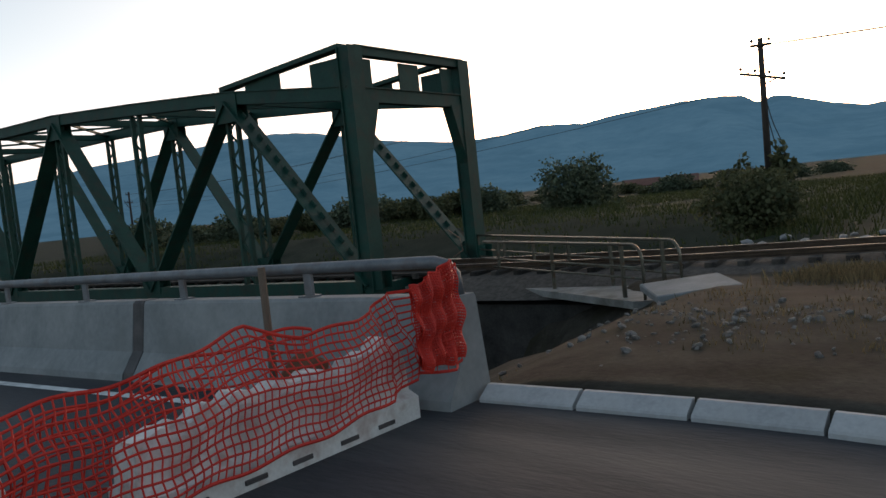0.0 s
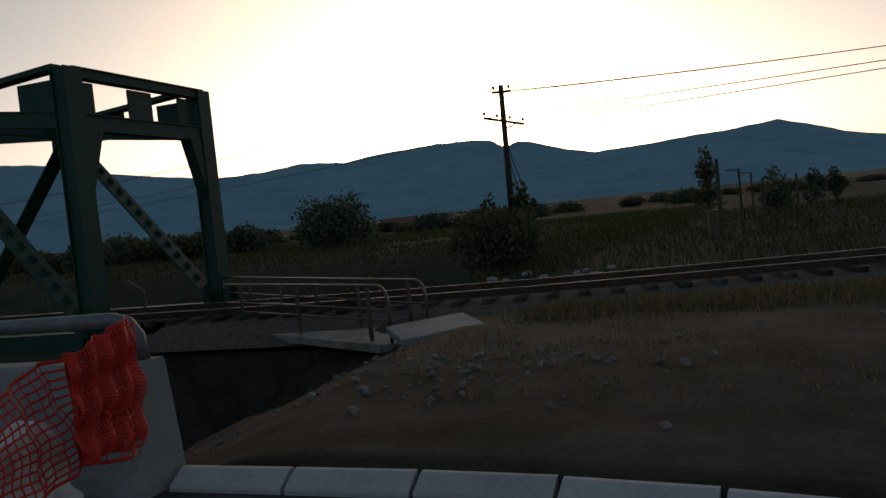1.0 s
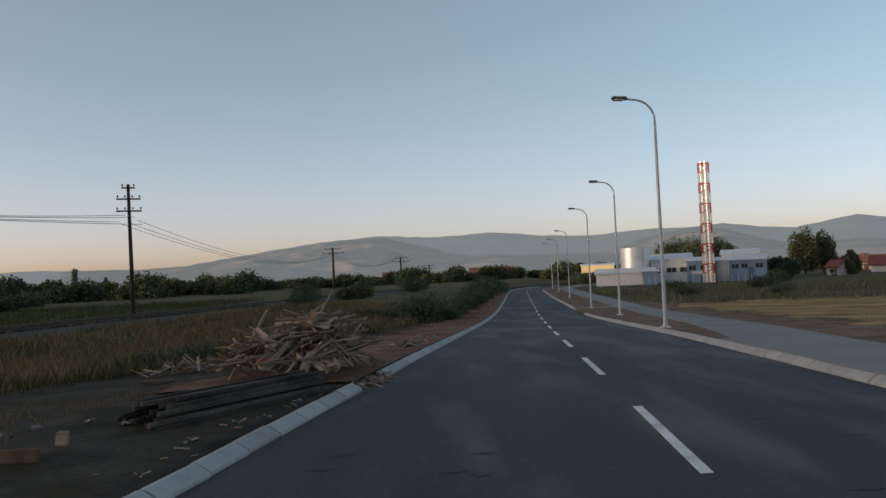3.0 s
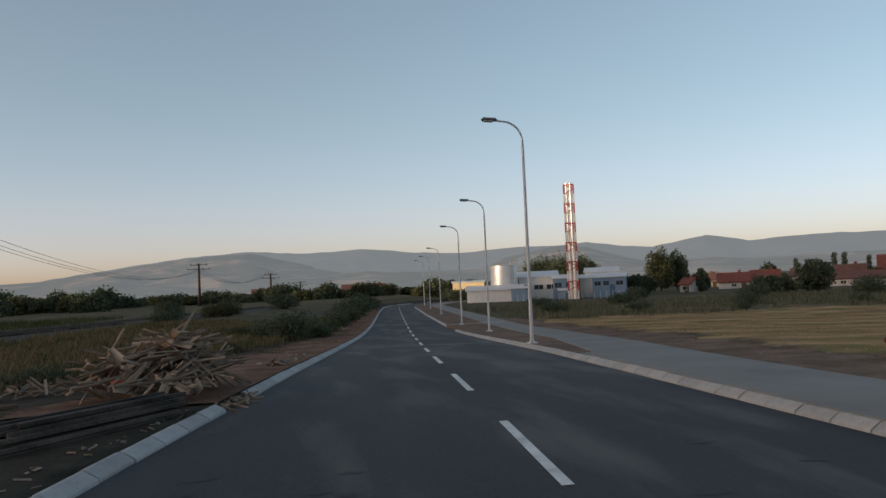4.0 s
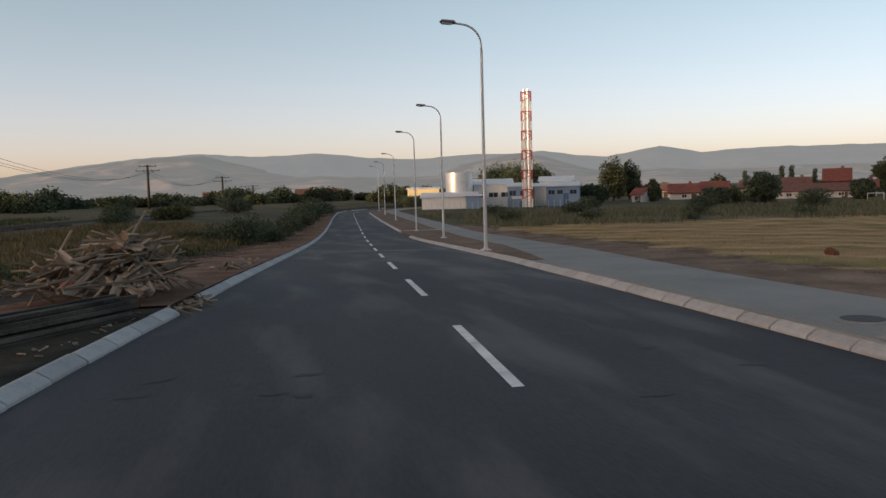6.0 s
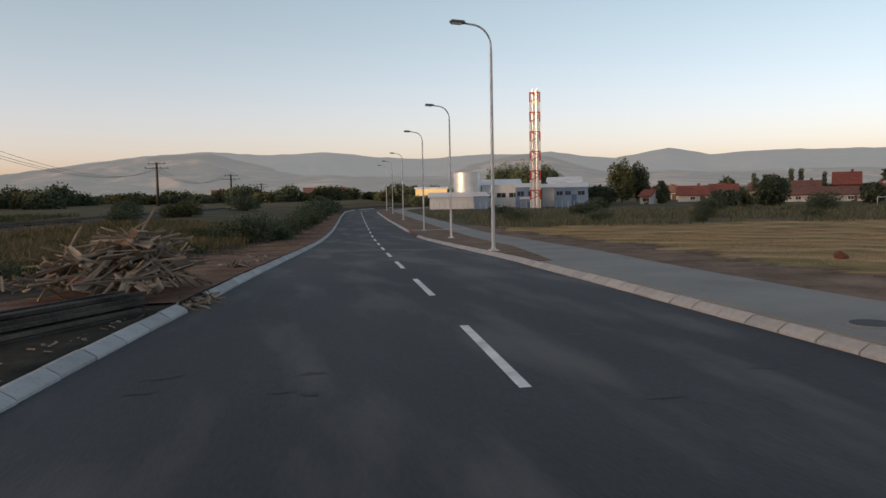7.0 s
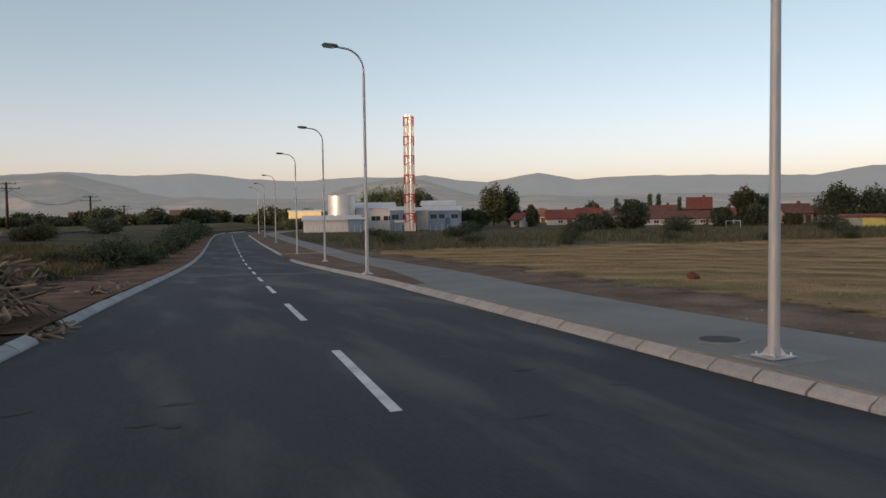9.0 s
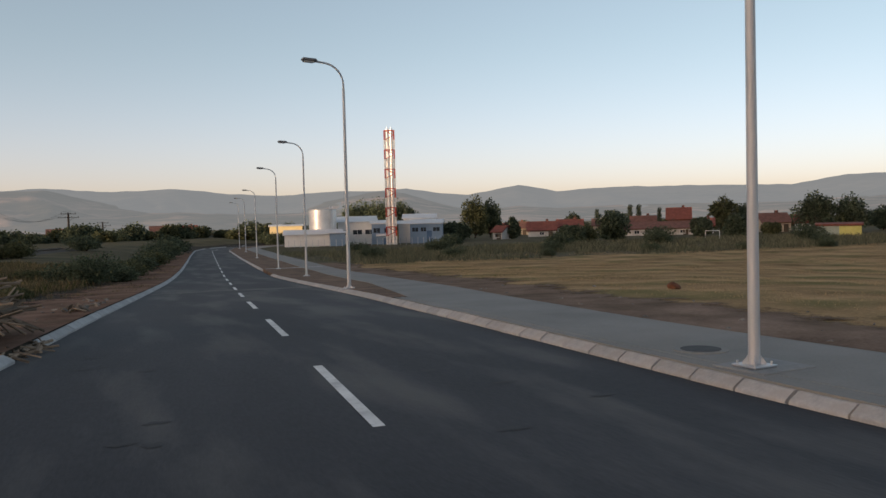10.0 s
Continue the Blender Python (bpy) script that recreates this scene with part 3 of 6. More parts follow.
for side in (0, 1):
    for k in range(10):
        bm = bmesh.new()
        a, b = tp(side, PANEL * k, chord_z[k]), tp(side, PANEL * (k + 1), chord_z[k + 1])
        beam(bm, a, b, 0.34, 0.34)
        beam(bm, a + Vector((0, 0, 0.18)), b + Vector((0, 0, 0.18)), 0.44, 0.03)
        part("top_chord", bm, G, bridge)
        bm = bmesh.new()
        a, b = tp(side, PANEL * k, TZ), tp(side, PANEL * (k + 1), TZ)
        beam(bm, a, b, 0.36, 0.42)
        part("bottom_chord", bm, G, bridge)
    for k in range(10):
        lo, hi = (k, k + 1) if k % 2 == 0 else (k + 1, k)
        a, b = tp(side, PANEL * lo, TZ + 0.1), tp(side, PANEL * hi, chord_z[hi] - 0.1)
        bm = bmesh.new()
        if 0 < k < 9:
            for d in (-0.13, 0.13):
                beam(bm, a + TN * d, b + TN * d, 0.05, 0.30, TN)
            m = 9
            for j in range(m):
                p = a.lerp(b, (j + 0.5) / m)
                box(bm, p, (0.16, 0.26, 0.03), frame_to(a, b, TN) @ pose(0, 0, 0, 90, 0, 0))
        else:
            for d in (-0.15, 0.15):
                beam(bm, a + TN * d, b + TN * d, 0.05, 0.34, TN)
            m = 16
            for j in range(m):
                p = a.lerp(b, (j + 0.5) / m)
                box(bm, p, (0.2, 0.03, 0.26), frame_to(a, b, TN) @ pose(0, 0, 0, 90, 0, 0))
                box(bm, p, (0.14, 0.30, 0.025), frame_to(a, b, TN) @ pose(0, 0, 0, 90, 0, 0))
        part("diagonal", bm, G, bridge)
    for k in range(1, 10):
        bm = bmesh.new()
        lattice(bm, tp(side, PANEL * k, TZ + 0.2), tp(side, PANEL * k, chord_z[k] - 0.15), 0.40, 13, TN)
        part("laced_post", bm, G, bridge)
    for k in range(0, 11):
        bm = bmesh.new()
        up = k % 2 == 1
        z = chord_z[k] - 0.28 if up else TZ + 0.3
        for d in (-0.19, 0.19):
            box(bm, tp(side, PANEL * k, z) + TN * d, (0.9, 0.02, 0.8 if up else 0.6), frame_to((0, 0, 0), TU), 0.0)
        part("gusset_plate", bm, G, bridge)
    for s in (0.0, PANEL * 10):
        bm = bmesh.new()
        a, b = tp(side, s, TZ - 0.2), tp(side, s, 5.62)
        box(bm, (a + b) / 2, (0.34, 0.40, (b - a).length), frame_to((0, 0, 0), TU))
        inw = TN * (1 if side == 0 else -1)
        post = part("portal_post", bm, G, bridge)
        for d in (-0.21, 0.21):
            bm = bmesh.new()
            box(bm, (a + b) / 2 + TU * d * 0.89, (0.03, 0.52, (b - a).length), frame_to((0, 0, 0), TU))
            part("flange_plate", bm, G, post)
        bm = bmesh.new()
        tri = ((0.16, 2.5), (0.78, 4.30), (0.16, 4.30))
        fr = [bm.verts.new(tp(side, s, z) + inw * o - TU * 0.17) for o, z in tri]
        bk = [bm.verts.new(tp(side, s, z) + inw * o + TU * 0.17) for o, z in tri]
        bm.faces.new(fr)
        bm.faces.new(bk[::-1])
        for k in range(3):
            bm.faces.new((fr[k], bk[k], bk[(k + 1) % 3], fr[(k + 1) % 3]))
        bmesh.ops.recalc_face_normals(bm, faces=bm.faces)
        part("knee_bracket", bm, G, bridge)
for s, sg in ((0.0, 1), (PANEL * 10, -1)):
    for z, h in ((5.52, 0.22), (4.42, 0.36)):
        bm = bmesh.new()
        beam(bm, tp(0, s, z), tp(1, s, z), 0.30, h)
        beam(bm, tp(0, s, z + h / 2), tp(1, s, z + h / 2), 0.40, 0.03)
        part("portal_beam", bm, G, bridge)
    for f0, f1 in ((0.08, 0.2), (0.42, 0.6), (0.84, 0.94)):
        bm = bmesh.new()
        box(bm, (tp(f0, s, 4.95) + tp(f1, s, 4.95)) / 2, (0.04, TW * (f1 - f0), 0.8), frame_to((0, 0, 0), TU))
        part("web_plate", bm, G, bridge)
    for side in (0, 1):
        bm = bmesh.new()
        beam(bm, tp(side, s + sg * 0.2, 5.66), tp(side, s + sg * PANEL * 1.05, 5.33), 0.36, 0.12)
        part("upper_flange", bm, G, bridge)
        for f0, f1 in ((0.02, 0.30), (0.55, 0.85)):
            bm = bmesh.new()
            c = (tp(side, s + sg * PANEL * f0, 5.05) + tp(side, s + sg * PANEL * f1, 5.05)) / 2
            box(bm, c, (PANEL * (f1 - f0), 0.04, 0.72), frame_to((0, 0, 0), TU))
            part("web_plate", bm, G, bridge)
for k in range(1, 10):
    bm = bmesh.new()
    beam(bm, tp(0, PANEL * k, chord_z[k] - 0.05), tp(1, PANEL * k, chord_z[k] - 0.05), 0.16, 0.22)
    part("top_strut", bm, G, bridge)
    for a, b in ((0, 1), (1, 0)):
        bm = bmesh.new()
        beam(bm, tp(a, PANEL * k, chord_z[k]), tp(b, PANEL * (k + 1), chord_z[k + 1]), 0.10, 0.08)
        part("top_brace", bm, G, bridge)
for k in range(0, 11):
    bm = bmesh.new()
    beam(bm, tp(0, PANEL * k, TZ - 0.15), tp(1, PANEL * k, TZ - 0.15), 0.25, 0.5)
    part("floor_beam", bm, G, bridge)
for f in (0.34, 0.66):
    bm = bmesh.new()
    beam(bm, tp(f, 0, TZ), tp(f, PANEL * 10, TZ), 0.22, 0.35)
    part("stringer", bm, G, bridge)
bm = bmesh.new()
beam(bm, tp(0.5, -1.0, TZ + 0.19), tp(0.5, PANEL * 10 + 1, TZ + 0.19), 2.4, 0.06)
part("deck", bm, M["dark_beam"], bridge)

# ---- street lamps ----


def street_lamp(at, rz):
    e = thing("street_lamp", "tall grey tapered steel street lamp with a curved arm", "street lamp", at, rz, "street lamps along the road")
    bm = bmesh.new()
    tube(bm, [(0, 0, 0.02), (0, 0, 0.5), (0, 0, 3.2), (0, 0, 6.0)], [0.058, 0.056, 0.048, 0.040], 16, False)
    part("pole", bm, M["lamp_grey"], e, "", True)
    bm = bmesh.new()
    pts = [(0, 0, 5.95)] + [(-0.62 * (1 - math.cos(a)), 0, 6.12 + 0.62 * math.sin(a)) for a in np.linspace(0, 1.45, 9)] + [(-0.85, 0, 6.77)]
    tube(bm, pts, 0.03, 10)
    part("arm", bm, M["lamp_grey"], e, "", True)
    bm = bmesh.new()
    box(bm, (-1.03, 0, 6.80), (0.46, 0.22, 0.10), pose(0, 0, 0, 0, 3, 0), 0.04)
    h = part("lamp_head", bm, M["lamp_head"], e, "dark grey flat lamp head")
    bm = bmesh.new()
    box(bm, (-1.06, 0, 6.743), (0.3, 0.17, 0.03), pose(0, 0, 0, 0, 3, 0), 0.01)
    part("lens", bm, M["lamp_glass"], h)
    bm = bmesh.new()
    box(bm, (0, 0, 0.012), (0.30, 0.30, 0.02), None, 0.005)
    for k in range(4):
        a = math.pi / 4 + k * math.pi / 2
        tube(bm, [(0.155 * math.cos(a), 0.155 * math.sin(a), 0.01), (0.155 * math.cos(a), 0.155 * math.sin(a), 0.055)], 0.011, 6)
        v = [(0.052, 0.0), (0.12, 0.0), (0.052, 0.10)]
        r = pose(0, 0, 0, 0, 0, math.degrees(a))
        top = [bm.verts.new(r @ Vector((x, -0.005, z + 0.02))) for x, z in v]
        bot = [bm.verts.new(r @ Vector((x, 0.005, z + 0.02))) for x, z in v]
        bm.faces.new(top)
        bm.faces.new(bot[::-1])
        for i in range(3):
            bm.faces.new((top[i], bot[i], bot[(i + 1) % 3], top[(i + 1) % 3]))
    part("base_plate", bm, M["galv"], e, "bolted steel base plate")
    return e


lamp_xy = [(5.66, 5.97), (6.30, 23.2), (8.62, 39.9), (9.7, 53.7), (12.4, 80.3), (14.4, 102.0), (15.9, 119.0)]
lamp0 = street_lamp((*lamp_xy[0], fall(lamp_xy[0][1]) + 0.142), 4)
for x, y in lamp_xy[1:]:
    copy_thing(lamp0, pose(x, y, fall(y) + 0.115, 0, 0, 4 - (y - 6) * 0.05))
bm = bmesh.new()
box(bm, (5.78, 5.97, 0.126), (0.74, 0.62, 0.03), pose(0, 0, 0, 0, 0, 5), 0.008)
for v in bm.verts:
    v.co.x += 0.03 * noise.noise(v.co * 7)
    v.co.y += 0.03 * noise.noise(v.co * 5)
solid("lamp_footing", bm, M["concrete"], "square concrete footing under the street lamp", "footing")

# ---- concrete parapet of the road bridge ----
parapet = thing("concrete_barrier", "pale concrete bridge parapet with a grey steel tube rail", "barrier")
prof = [(0.0, 0.0), (0.02, 0.09), (0.17, 0.30), (0.25, 0.80), (0.27, 0.83), (0.44, 0.83), (0.46, 0.80), (0.55, 0.0)]
bar_line = smooth_line([-60, -12, -8, -3.7, 0], [1.5, -2.38, -2.72, -2.98, -3.2], 0.5)
py = [-3.72, -7.85, -8.05] + [-8.05 - 4.0 * k for k in range(1, 11)]
for i in range(len(py) - 1):
    if i == 1:
        continue
    a, b = py[i], py[i + 1] + (0.015 if i != 0 else 0)
    p = Vector((bar_line(a), a, fall(a) - 0.02))
    q = Vector((bar_line(b), b, fall(b) - 0.02))
    bm = bmesh.new()
    prism(bm, prof, q, p)
    part("barrier_segment", bm, M["concrete"], parapet)
bm = bmesh.new()
p = Vector((bar_line(-7.86), -7.86, fall(-7.86)))
q = Vector((bar_line(-8.04), -8.04, fall(-8.04)))
prism(bm, [(x * 0.96 + 0.012, z * 0.98) for x, z in prof], q, p)
part("joint_strip", bm, M["iron"], parapet, "dark expansion joint strip")
bm = bmesh.new()
rp = []
for y in np.arange(-48, -4.0, 1.5):
    rp.append((bar_line(y) - 0.35, y, fall(y) + 1.06))
x0, z0 = bar_line(-3.85) - 0.35, fall(-3.85)
rp += [(x0, -4.02, z0 + 1.06), (x0, -3.90, z0 + 1.03), (x0, -3.84, z0 + 0.96), (x0, -3.82, z0 + 0.80)]
tube(bm, rp, 0.05, 12)
part("tube_rail", bm, M["rail_paint"], parapet, "grey steel tube rail", True)
for k in range(22):
    y = -5.44 - 1.86 * k
    bm = bmesh.new()
    x = bar_line(y) - 0.35
    box(bm, (x, y, fall(y) + 0.92), (0.03, 0.10, 0.24))
    box(bm, (x, y, fall(y) + 0.815), (0.14, 0.16, 0.015))
    part("rail_post", bm, M["rail_paint"], parapet)

# ---- plastic road blocks, stake and orange net ----


def road_block(x, y, rz, seed):
    e = thing("road_barrier", "dirty white concrete road block with rust stains", "road barrier", (x, y, fall(y)), rz, "road blocks across the bridge")
    bm = bmesh.new()
    n, ln = 88, 2.1
    rows_ = []
    for k in range(n + 1):
        u = k / n
        top = 0.48 + 0.05 * abs(math.sin(u * math.pi * 7 + 0.6 * math.sin(u * 9))) + 0.05 * noise.noise((u * 5, seed, 0)) + 0.03 * noise.noise((u * 24, seed, 3)) + (0.06 * math.sin(u / 0.13 * math.pi) if u < 0.13 else -0.05 * (u - 0.6) / 0.4 if u > 0.6 else 0)
        xx = (u - 0.5) * ln
        rows_.append([bm.verts.new((xx, s * w, z)) for s, w, z in ((1, 0.22, 0.0), (1, 0.22, 0.16), (1, 0.135, 0.20), (1, 0.12 + 0.018 * noise.noise((u * 22, seed, 6)), top - 0.07), (1, 0.08 + 0.02 * noise.noise((u * 20, seed, 9)), top), (-1, 0.07, top), (-1, 0.12, top - 0.06), (-1, 0.135, 0.20), (-1, 0.22, 0.16), (-1, 0.22, 0.0))])
    for r0, r1 in zip(rows_, rows_[1:]):
        for k in range(10):
            bm.faces.new((r0[k], r0[(k + 1) % 10], r1[(k + 1) % 10], r1[k]))
    bm.faces.new(rows_[0][::-1])
    bm.faces.new(rows_[-1])
    bmesh.ops.recalc_face_normals(bm, faces=bm.faces)
    part("body", bm, M["block"], e, "")
    for k in (-0.7, -0.35, 0.05, 0.4, 0.8):
        bm = bmesh.new()
        box(bm, (k, 0.221, 0.05), (0.16, 0.02, 0.03), None, 0.004)
        part("drain_slot", bm, M["iron"], e, "dark drain slot")
    return e


road_block(-1.75, -4.05, 1.5, 0.0)
road_block(0.98, -3.96, 2.5, 5.0)

bm = bmesh.new()
tube(bm, [(-2.02, -4.45, fall(-4.45)), (-2.02, -4.45, 1.28)], [0.03, 0.026], 8)
stake = solid("wooden_stake", bm, M["old_wood"], "rough wooden stake standing behind the road block", "stake")
bm = bmesh.new()
bmesh.ops.create_icosphere(bm, subdivisions=3, radius=0.16)
for v in bm.verts:
    v.co *= 1 + 0.35 * noise.noise(v.co * 7)
    v.co.z *= 0.8
bmesh.ops.translate(bm, vec=(-2.12, -4.25, 0.55), verts=bm.verts)
solid("sandbag", bm, M["rust"], "brown sandbag lying on the road block", "sandbag", "", True)

net_x = [-3.42, -3.30, -3.16, -2.6, -2.47, -1.83, -1.49, -0.95, -0.55, -0.04, 0.6, 1.6]
net_top = [1.10, 1.18, 1.16, 0.94, 0.90, 0.86, 0.98, 0.90, 0.86, 0.84, 0.80, 0.78]
net_bot = [0.52, 0.50, 0.46, 0.38, 0.32, 0.25, 0.23, 0.21, 0.18, 0.14, 0.12, 0.10]


def net_point(u, v):
    """u along the net from the parapet's end, v from bottom to top."""
    x = -3.10 + u * 4.7
    t, b = float(np.interp(x, net_x, net_top)), float(np.interp(x, net_x, net_bot))
    z = b + (t - b) * v
    y = -3.74 + 0.03 * math.sin(x * 5.1) * (0.4 + v) + 0.03 * noise.noise((x * 2.2, v * 2, 0))
    lean = max(0.0, z - 0.62) / 0.4
    if x > -2.75:
        y -= 0.30 * lean * (1 - 0.3 * v)
    if x < -2.8:
        y += 0.12
    if x < -2.5:
        y += 0.05 * math.sin(x * 23) * (1 - v * 0.5)
    return Vector((x + 0.012 * math.sin(v * 19 + x * 4), y, z + 0.014 * math.sin(x * 11 + v * 5)))


def net_mesh(nu, nv, point, w=0.0070):
    vs, fs = [], []

    def strip(ps, wide):
        for a, b in zip(ps, ps[1:]):
            d = (b - a).normalized()
            s = d.cross(Vector((0, 1, 0)))
            s = (s.normalized() if s.length > 1e-4 else Vector((1, 0, 0))) * wide
            t = Vector((0, wide * 0.5, 0))
            i = len(vs)
            for o in (a, b):
                vs.extend([tuple(o + s), tuple(o + t), tuple(o - s), tuple(o - t)])
            for k in range(4):
                fs.append((i + k, i + (k + 1) % 4, i + 4 + (k + 1) % 4, i + 4 + k))
    P = [[point(i / nu, j / nv) for j in range(nv + 1)] for i in range(nu + 1)]
    for i in range(nu + 1):
        strip(P[i], w * 0.8)
    for j in range(nv + 1):
        strip([P[i][j] for i in range(nu + 1)], w * (1.6 if j in (0, nv) else 1.0))
    me = bpy.data.meshes.new("net")
    me.from_pydata(vs, [], fs)
    me.materials.append(M["net"])
    return me


net = thing("safety_net", "orange-red plastic safety net draped over the road blocks", "safety net")
part("mesh", net_mesh(88, 13, net_point), None, net)
part("bunched_end", net_mesh(40, 32, lambda u, v: Vector((-3.06 + 0.46 * u + 0.012 * math.sin(v * 9), -3.60 + 0.022 * math.sin(u * 25 + v * 4) + 0.02 * math.sin(v * 17), 0.48 + v * (0.56 + 0.13 * (1 - u)) + 0.02 * math.sin(u * 14)))), None, net, "net folded double over the parapet's end")
part("folded_end", net_mesh(34, 28, lambda u, v: Vector((-3.07 + 0.44 * u + 0.015 * math.sin(v * 7), -3.65 + 0.02 * math.sin(u * 19 + v * 6), 0.50 + v * (0.52 + 0.16 * (1 - u))))), None, net)
part("back_mesh", net_mesh(56, 10, lambda u, v: Vector((-2.3 + 3.9 * u + 0.02 * math.sin(v * 9), -4.42 + 0.10 * math.sin(u * 9 + 2 * v), 0.06 + v * (0.66 + 0.10 * math.sin(u * 7 + 1)) + 0.03 * math.sin(u * 31)))), None, net, "second length of net behind the road blocks")
bm = bmesh.new()
tube(bm, [(-3.36, -3.86, 1.17), (-3.34, -3.75, 1.22), (-3.38, -3.8, 1.31), (-3.30, -3.84, 1.38)], 0.006, 5)
part("tie_string", bm, M["new_wood"], net, "loose string tying the net")

# ---- railway line ----
track_y = [-62, -14.6, -8, -5.5, -3, 1, 7, 13, 20, 30, 42, 49, 59.5, 68, 82, 92, 110]
track_x = [-11.3, -15.1, -15.3, -15.8, -16.5, -17.9, -19.7, -20.9, -21.6, -21.6, -19.7, -18.1, -15.8, -14.0, -10.4, -8.2, -4.5]
track_c = smooth_line(track_y, track_x, 5.0)
RAIL_Z = -0.10


def sink(y):
    """The line rises on a low bank and drops again with the plain."""
    return float(np.interp(y, [18, 34, 92], [0.0, 0.14, -0.05]))


def track_rows(y0, y1, dy, cols):
    rr = []
    for y in np.arange(y0, y1 + dy / 2, dy):
        t = Vector((track_c(y + 0.5) - track_c(y - 0.5), 1.0, 0)).normalized()
        s = Vector((t.y, -t.x, 0))
        c = Vector((track_c(y), y, 0))
        rr.append([c + s * o + Vector((0, 0, z + sink(y))) for o, z in cols])
    return rr


track = thing("railway_track", "single railway track with worn steel rails on ballast", "railway track", kind="structure")
bed = grid_mesh("ballast_bed", track_rows(-13.5, 103, 1.5, [(-2.6, -0.75), (-1.5, -0.36), (-0.7, -0.33), (0.7, -0.33), (1.5, -0.36), (2.6, -0.75)]), M["ballast"])
part("ballast_bed", bed, None, track, "dark dirty ballast")
for o in (-0.7525, 0.7525):
    cols = [(o - 0.065, -0.25), (o - 0.06, -0.23), (o - 0.012, -0.21), (o - 0.012, -0.145), (o - 0.036, -0.135), (o - 0.036, -0.103), (o + 0.036, -0.103), (o + 0.036, -0.135), (o + 0.012, -0.145), (o + 0.012, -0.21), (o + 0.06, -0.23), (o + 0.065, -0.25)]
    r = part("rail", grid_mesh("rail", track_rows(-62, 103, 1.0, cols), M["rail_steel"], False), None, track)
    part("rail_head", grid_mesh("rail_head", track_rows(-62, 103, 1.0, [(o - 0.03, -0.1025), (o - 0.025, -0.098), (o + 0.025, -0.098), (o + 0.03, -0.1025)]), M["rail_top"]), None, r, "bright worn rail head")
bm = bmesh.new()
box(bm, (0, 0, 0), (2.5, 0.24, 0.14), None, 0.012)
sleeper = mesh(bm, "sleeper", M["dark_beam"])
y = -60.0
while y < 62:
    a = math.degrees(math.atan2(-(track_c(y + 0.5) - track_c(y - 0.5)), 1.0))
    s = part("sleeper", sleeper, None, track)
    s.matrix_basis = pose(track_c(y), y, -0.315 + sink(y), 0, 0, a)
    y += 0.62

# the abutment's dark colour paints in the shade below the deck edge
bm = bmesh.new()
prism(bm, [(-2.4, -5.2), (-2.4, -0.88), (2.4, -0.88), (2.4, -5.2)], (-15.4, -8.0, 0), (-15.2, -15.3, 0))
solid("abutment", bm, M["shaded_concrete"], "old concrete abutment under the railway bridge", "abutment", "structure")
bm = bmesh.new()
v0 = [(-14.3, -12.4), (-11.55, -6.7), (-12.1, -5.6), (-14.2, -5.8), (-17.8, -15.2), (-13.4, -15.2)]
lo = [bm.verts.new((x, y, -0.70)) for x, y in v0]
hi = [bm.verts.new((x, y, -0.56)) for x, y in v0]
bm.faces.new(hi)
bm.faces.new(lo[::-1])
for k in range(6):
    bm.faces.new((lo[k], lo[(k + 1) % 6], hi[(k + 1) % 6], hi[k]))
bmesh.ops.recalc_face_normals(bm, faces=bm.faces)
solid("walkway_slab", bm, M["old_concrete"], "worn concrete walkway slab beside the track", "walkway", "structure")
bm = bmesh.new()
box(bm, (-11.5, -5.6, ground_z(-11.5, -5.6) + 0.07), (1.35, 1.4, 0.14), pose(0, 0, 0, 3, 2, 38), 0.02)
solid("concrete_slab", bm, M["concrete"], "loose pale concrete slab lying on the ground", "slab")


def handrail(p0, p1, label):
    """A pipe rail with a bent end at p1, a middle rail and posts."""
    e = thing("handrail", label, "handrail", group="walkway handrails")
    p0, p1 = Vector(p0), Vector(p1)
    d = (p1 - p0).normalized()
    up = Vector((0, 0, 1))
    ln = (p1 - p0).length
    top, mid, foot = 0.44, 0.02, -0.56
    bend = [p1 - d * 0.30 + up * top] + [p1 - d * (0.30 - 0.30 * math.sin(a)) + up * (top - 0.30 + 0.30 * math.cos(a)) for a in np.linspace(0.2, 1.57, 7)] + [p1 + up * foot]
    bm = bmesh.new()
    tube(bm, [p0 + up * top] + bend, 0.03, 8)
    part("top_rail", bm, M["pipe"], e, "", True)
    for z in (mid, -0.18):
        bm = bmesh.new()
        tube(bm, [p0 + up * z, p1 + up * z], 0.022, 8)
        part("middle_rail", bm, M["pipe"], e, "", True)
    n = max(2, int(ln / 1.7))
    for k in range(n):
        c = p0 + d * (ln - 0.35) * (k + 0.3) / (n - 0.6)
        bm = bmesh.new()
        box(bm, c + up * (top + foot) / 2, (0.06, 0.06, top - foot), frame_to((0, 0, 0), d))
        part("post", bm, M["pipe"], e)
    return e


handrail((-14.6, -12.3, 0), (-11.75, -6.55, 0), "rusty steel pipe handrail with a bent end")
handrail((-17.5, -15.0, 0), (-12.35, -6.1, 0), "steel pipe handrail on the far side of the walkway")

# ---- telegraph poles and wires ----


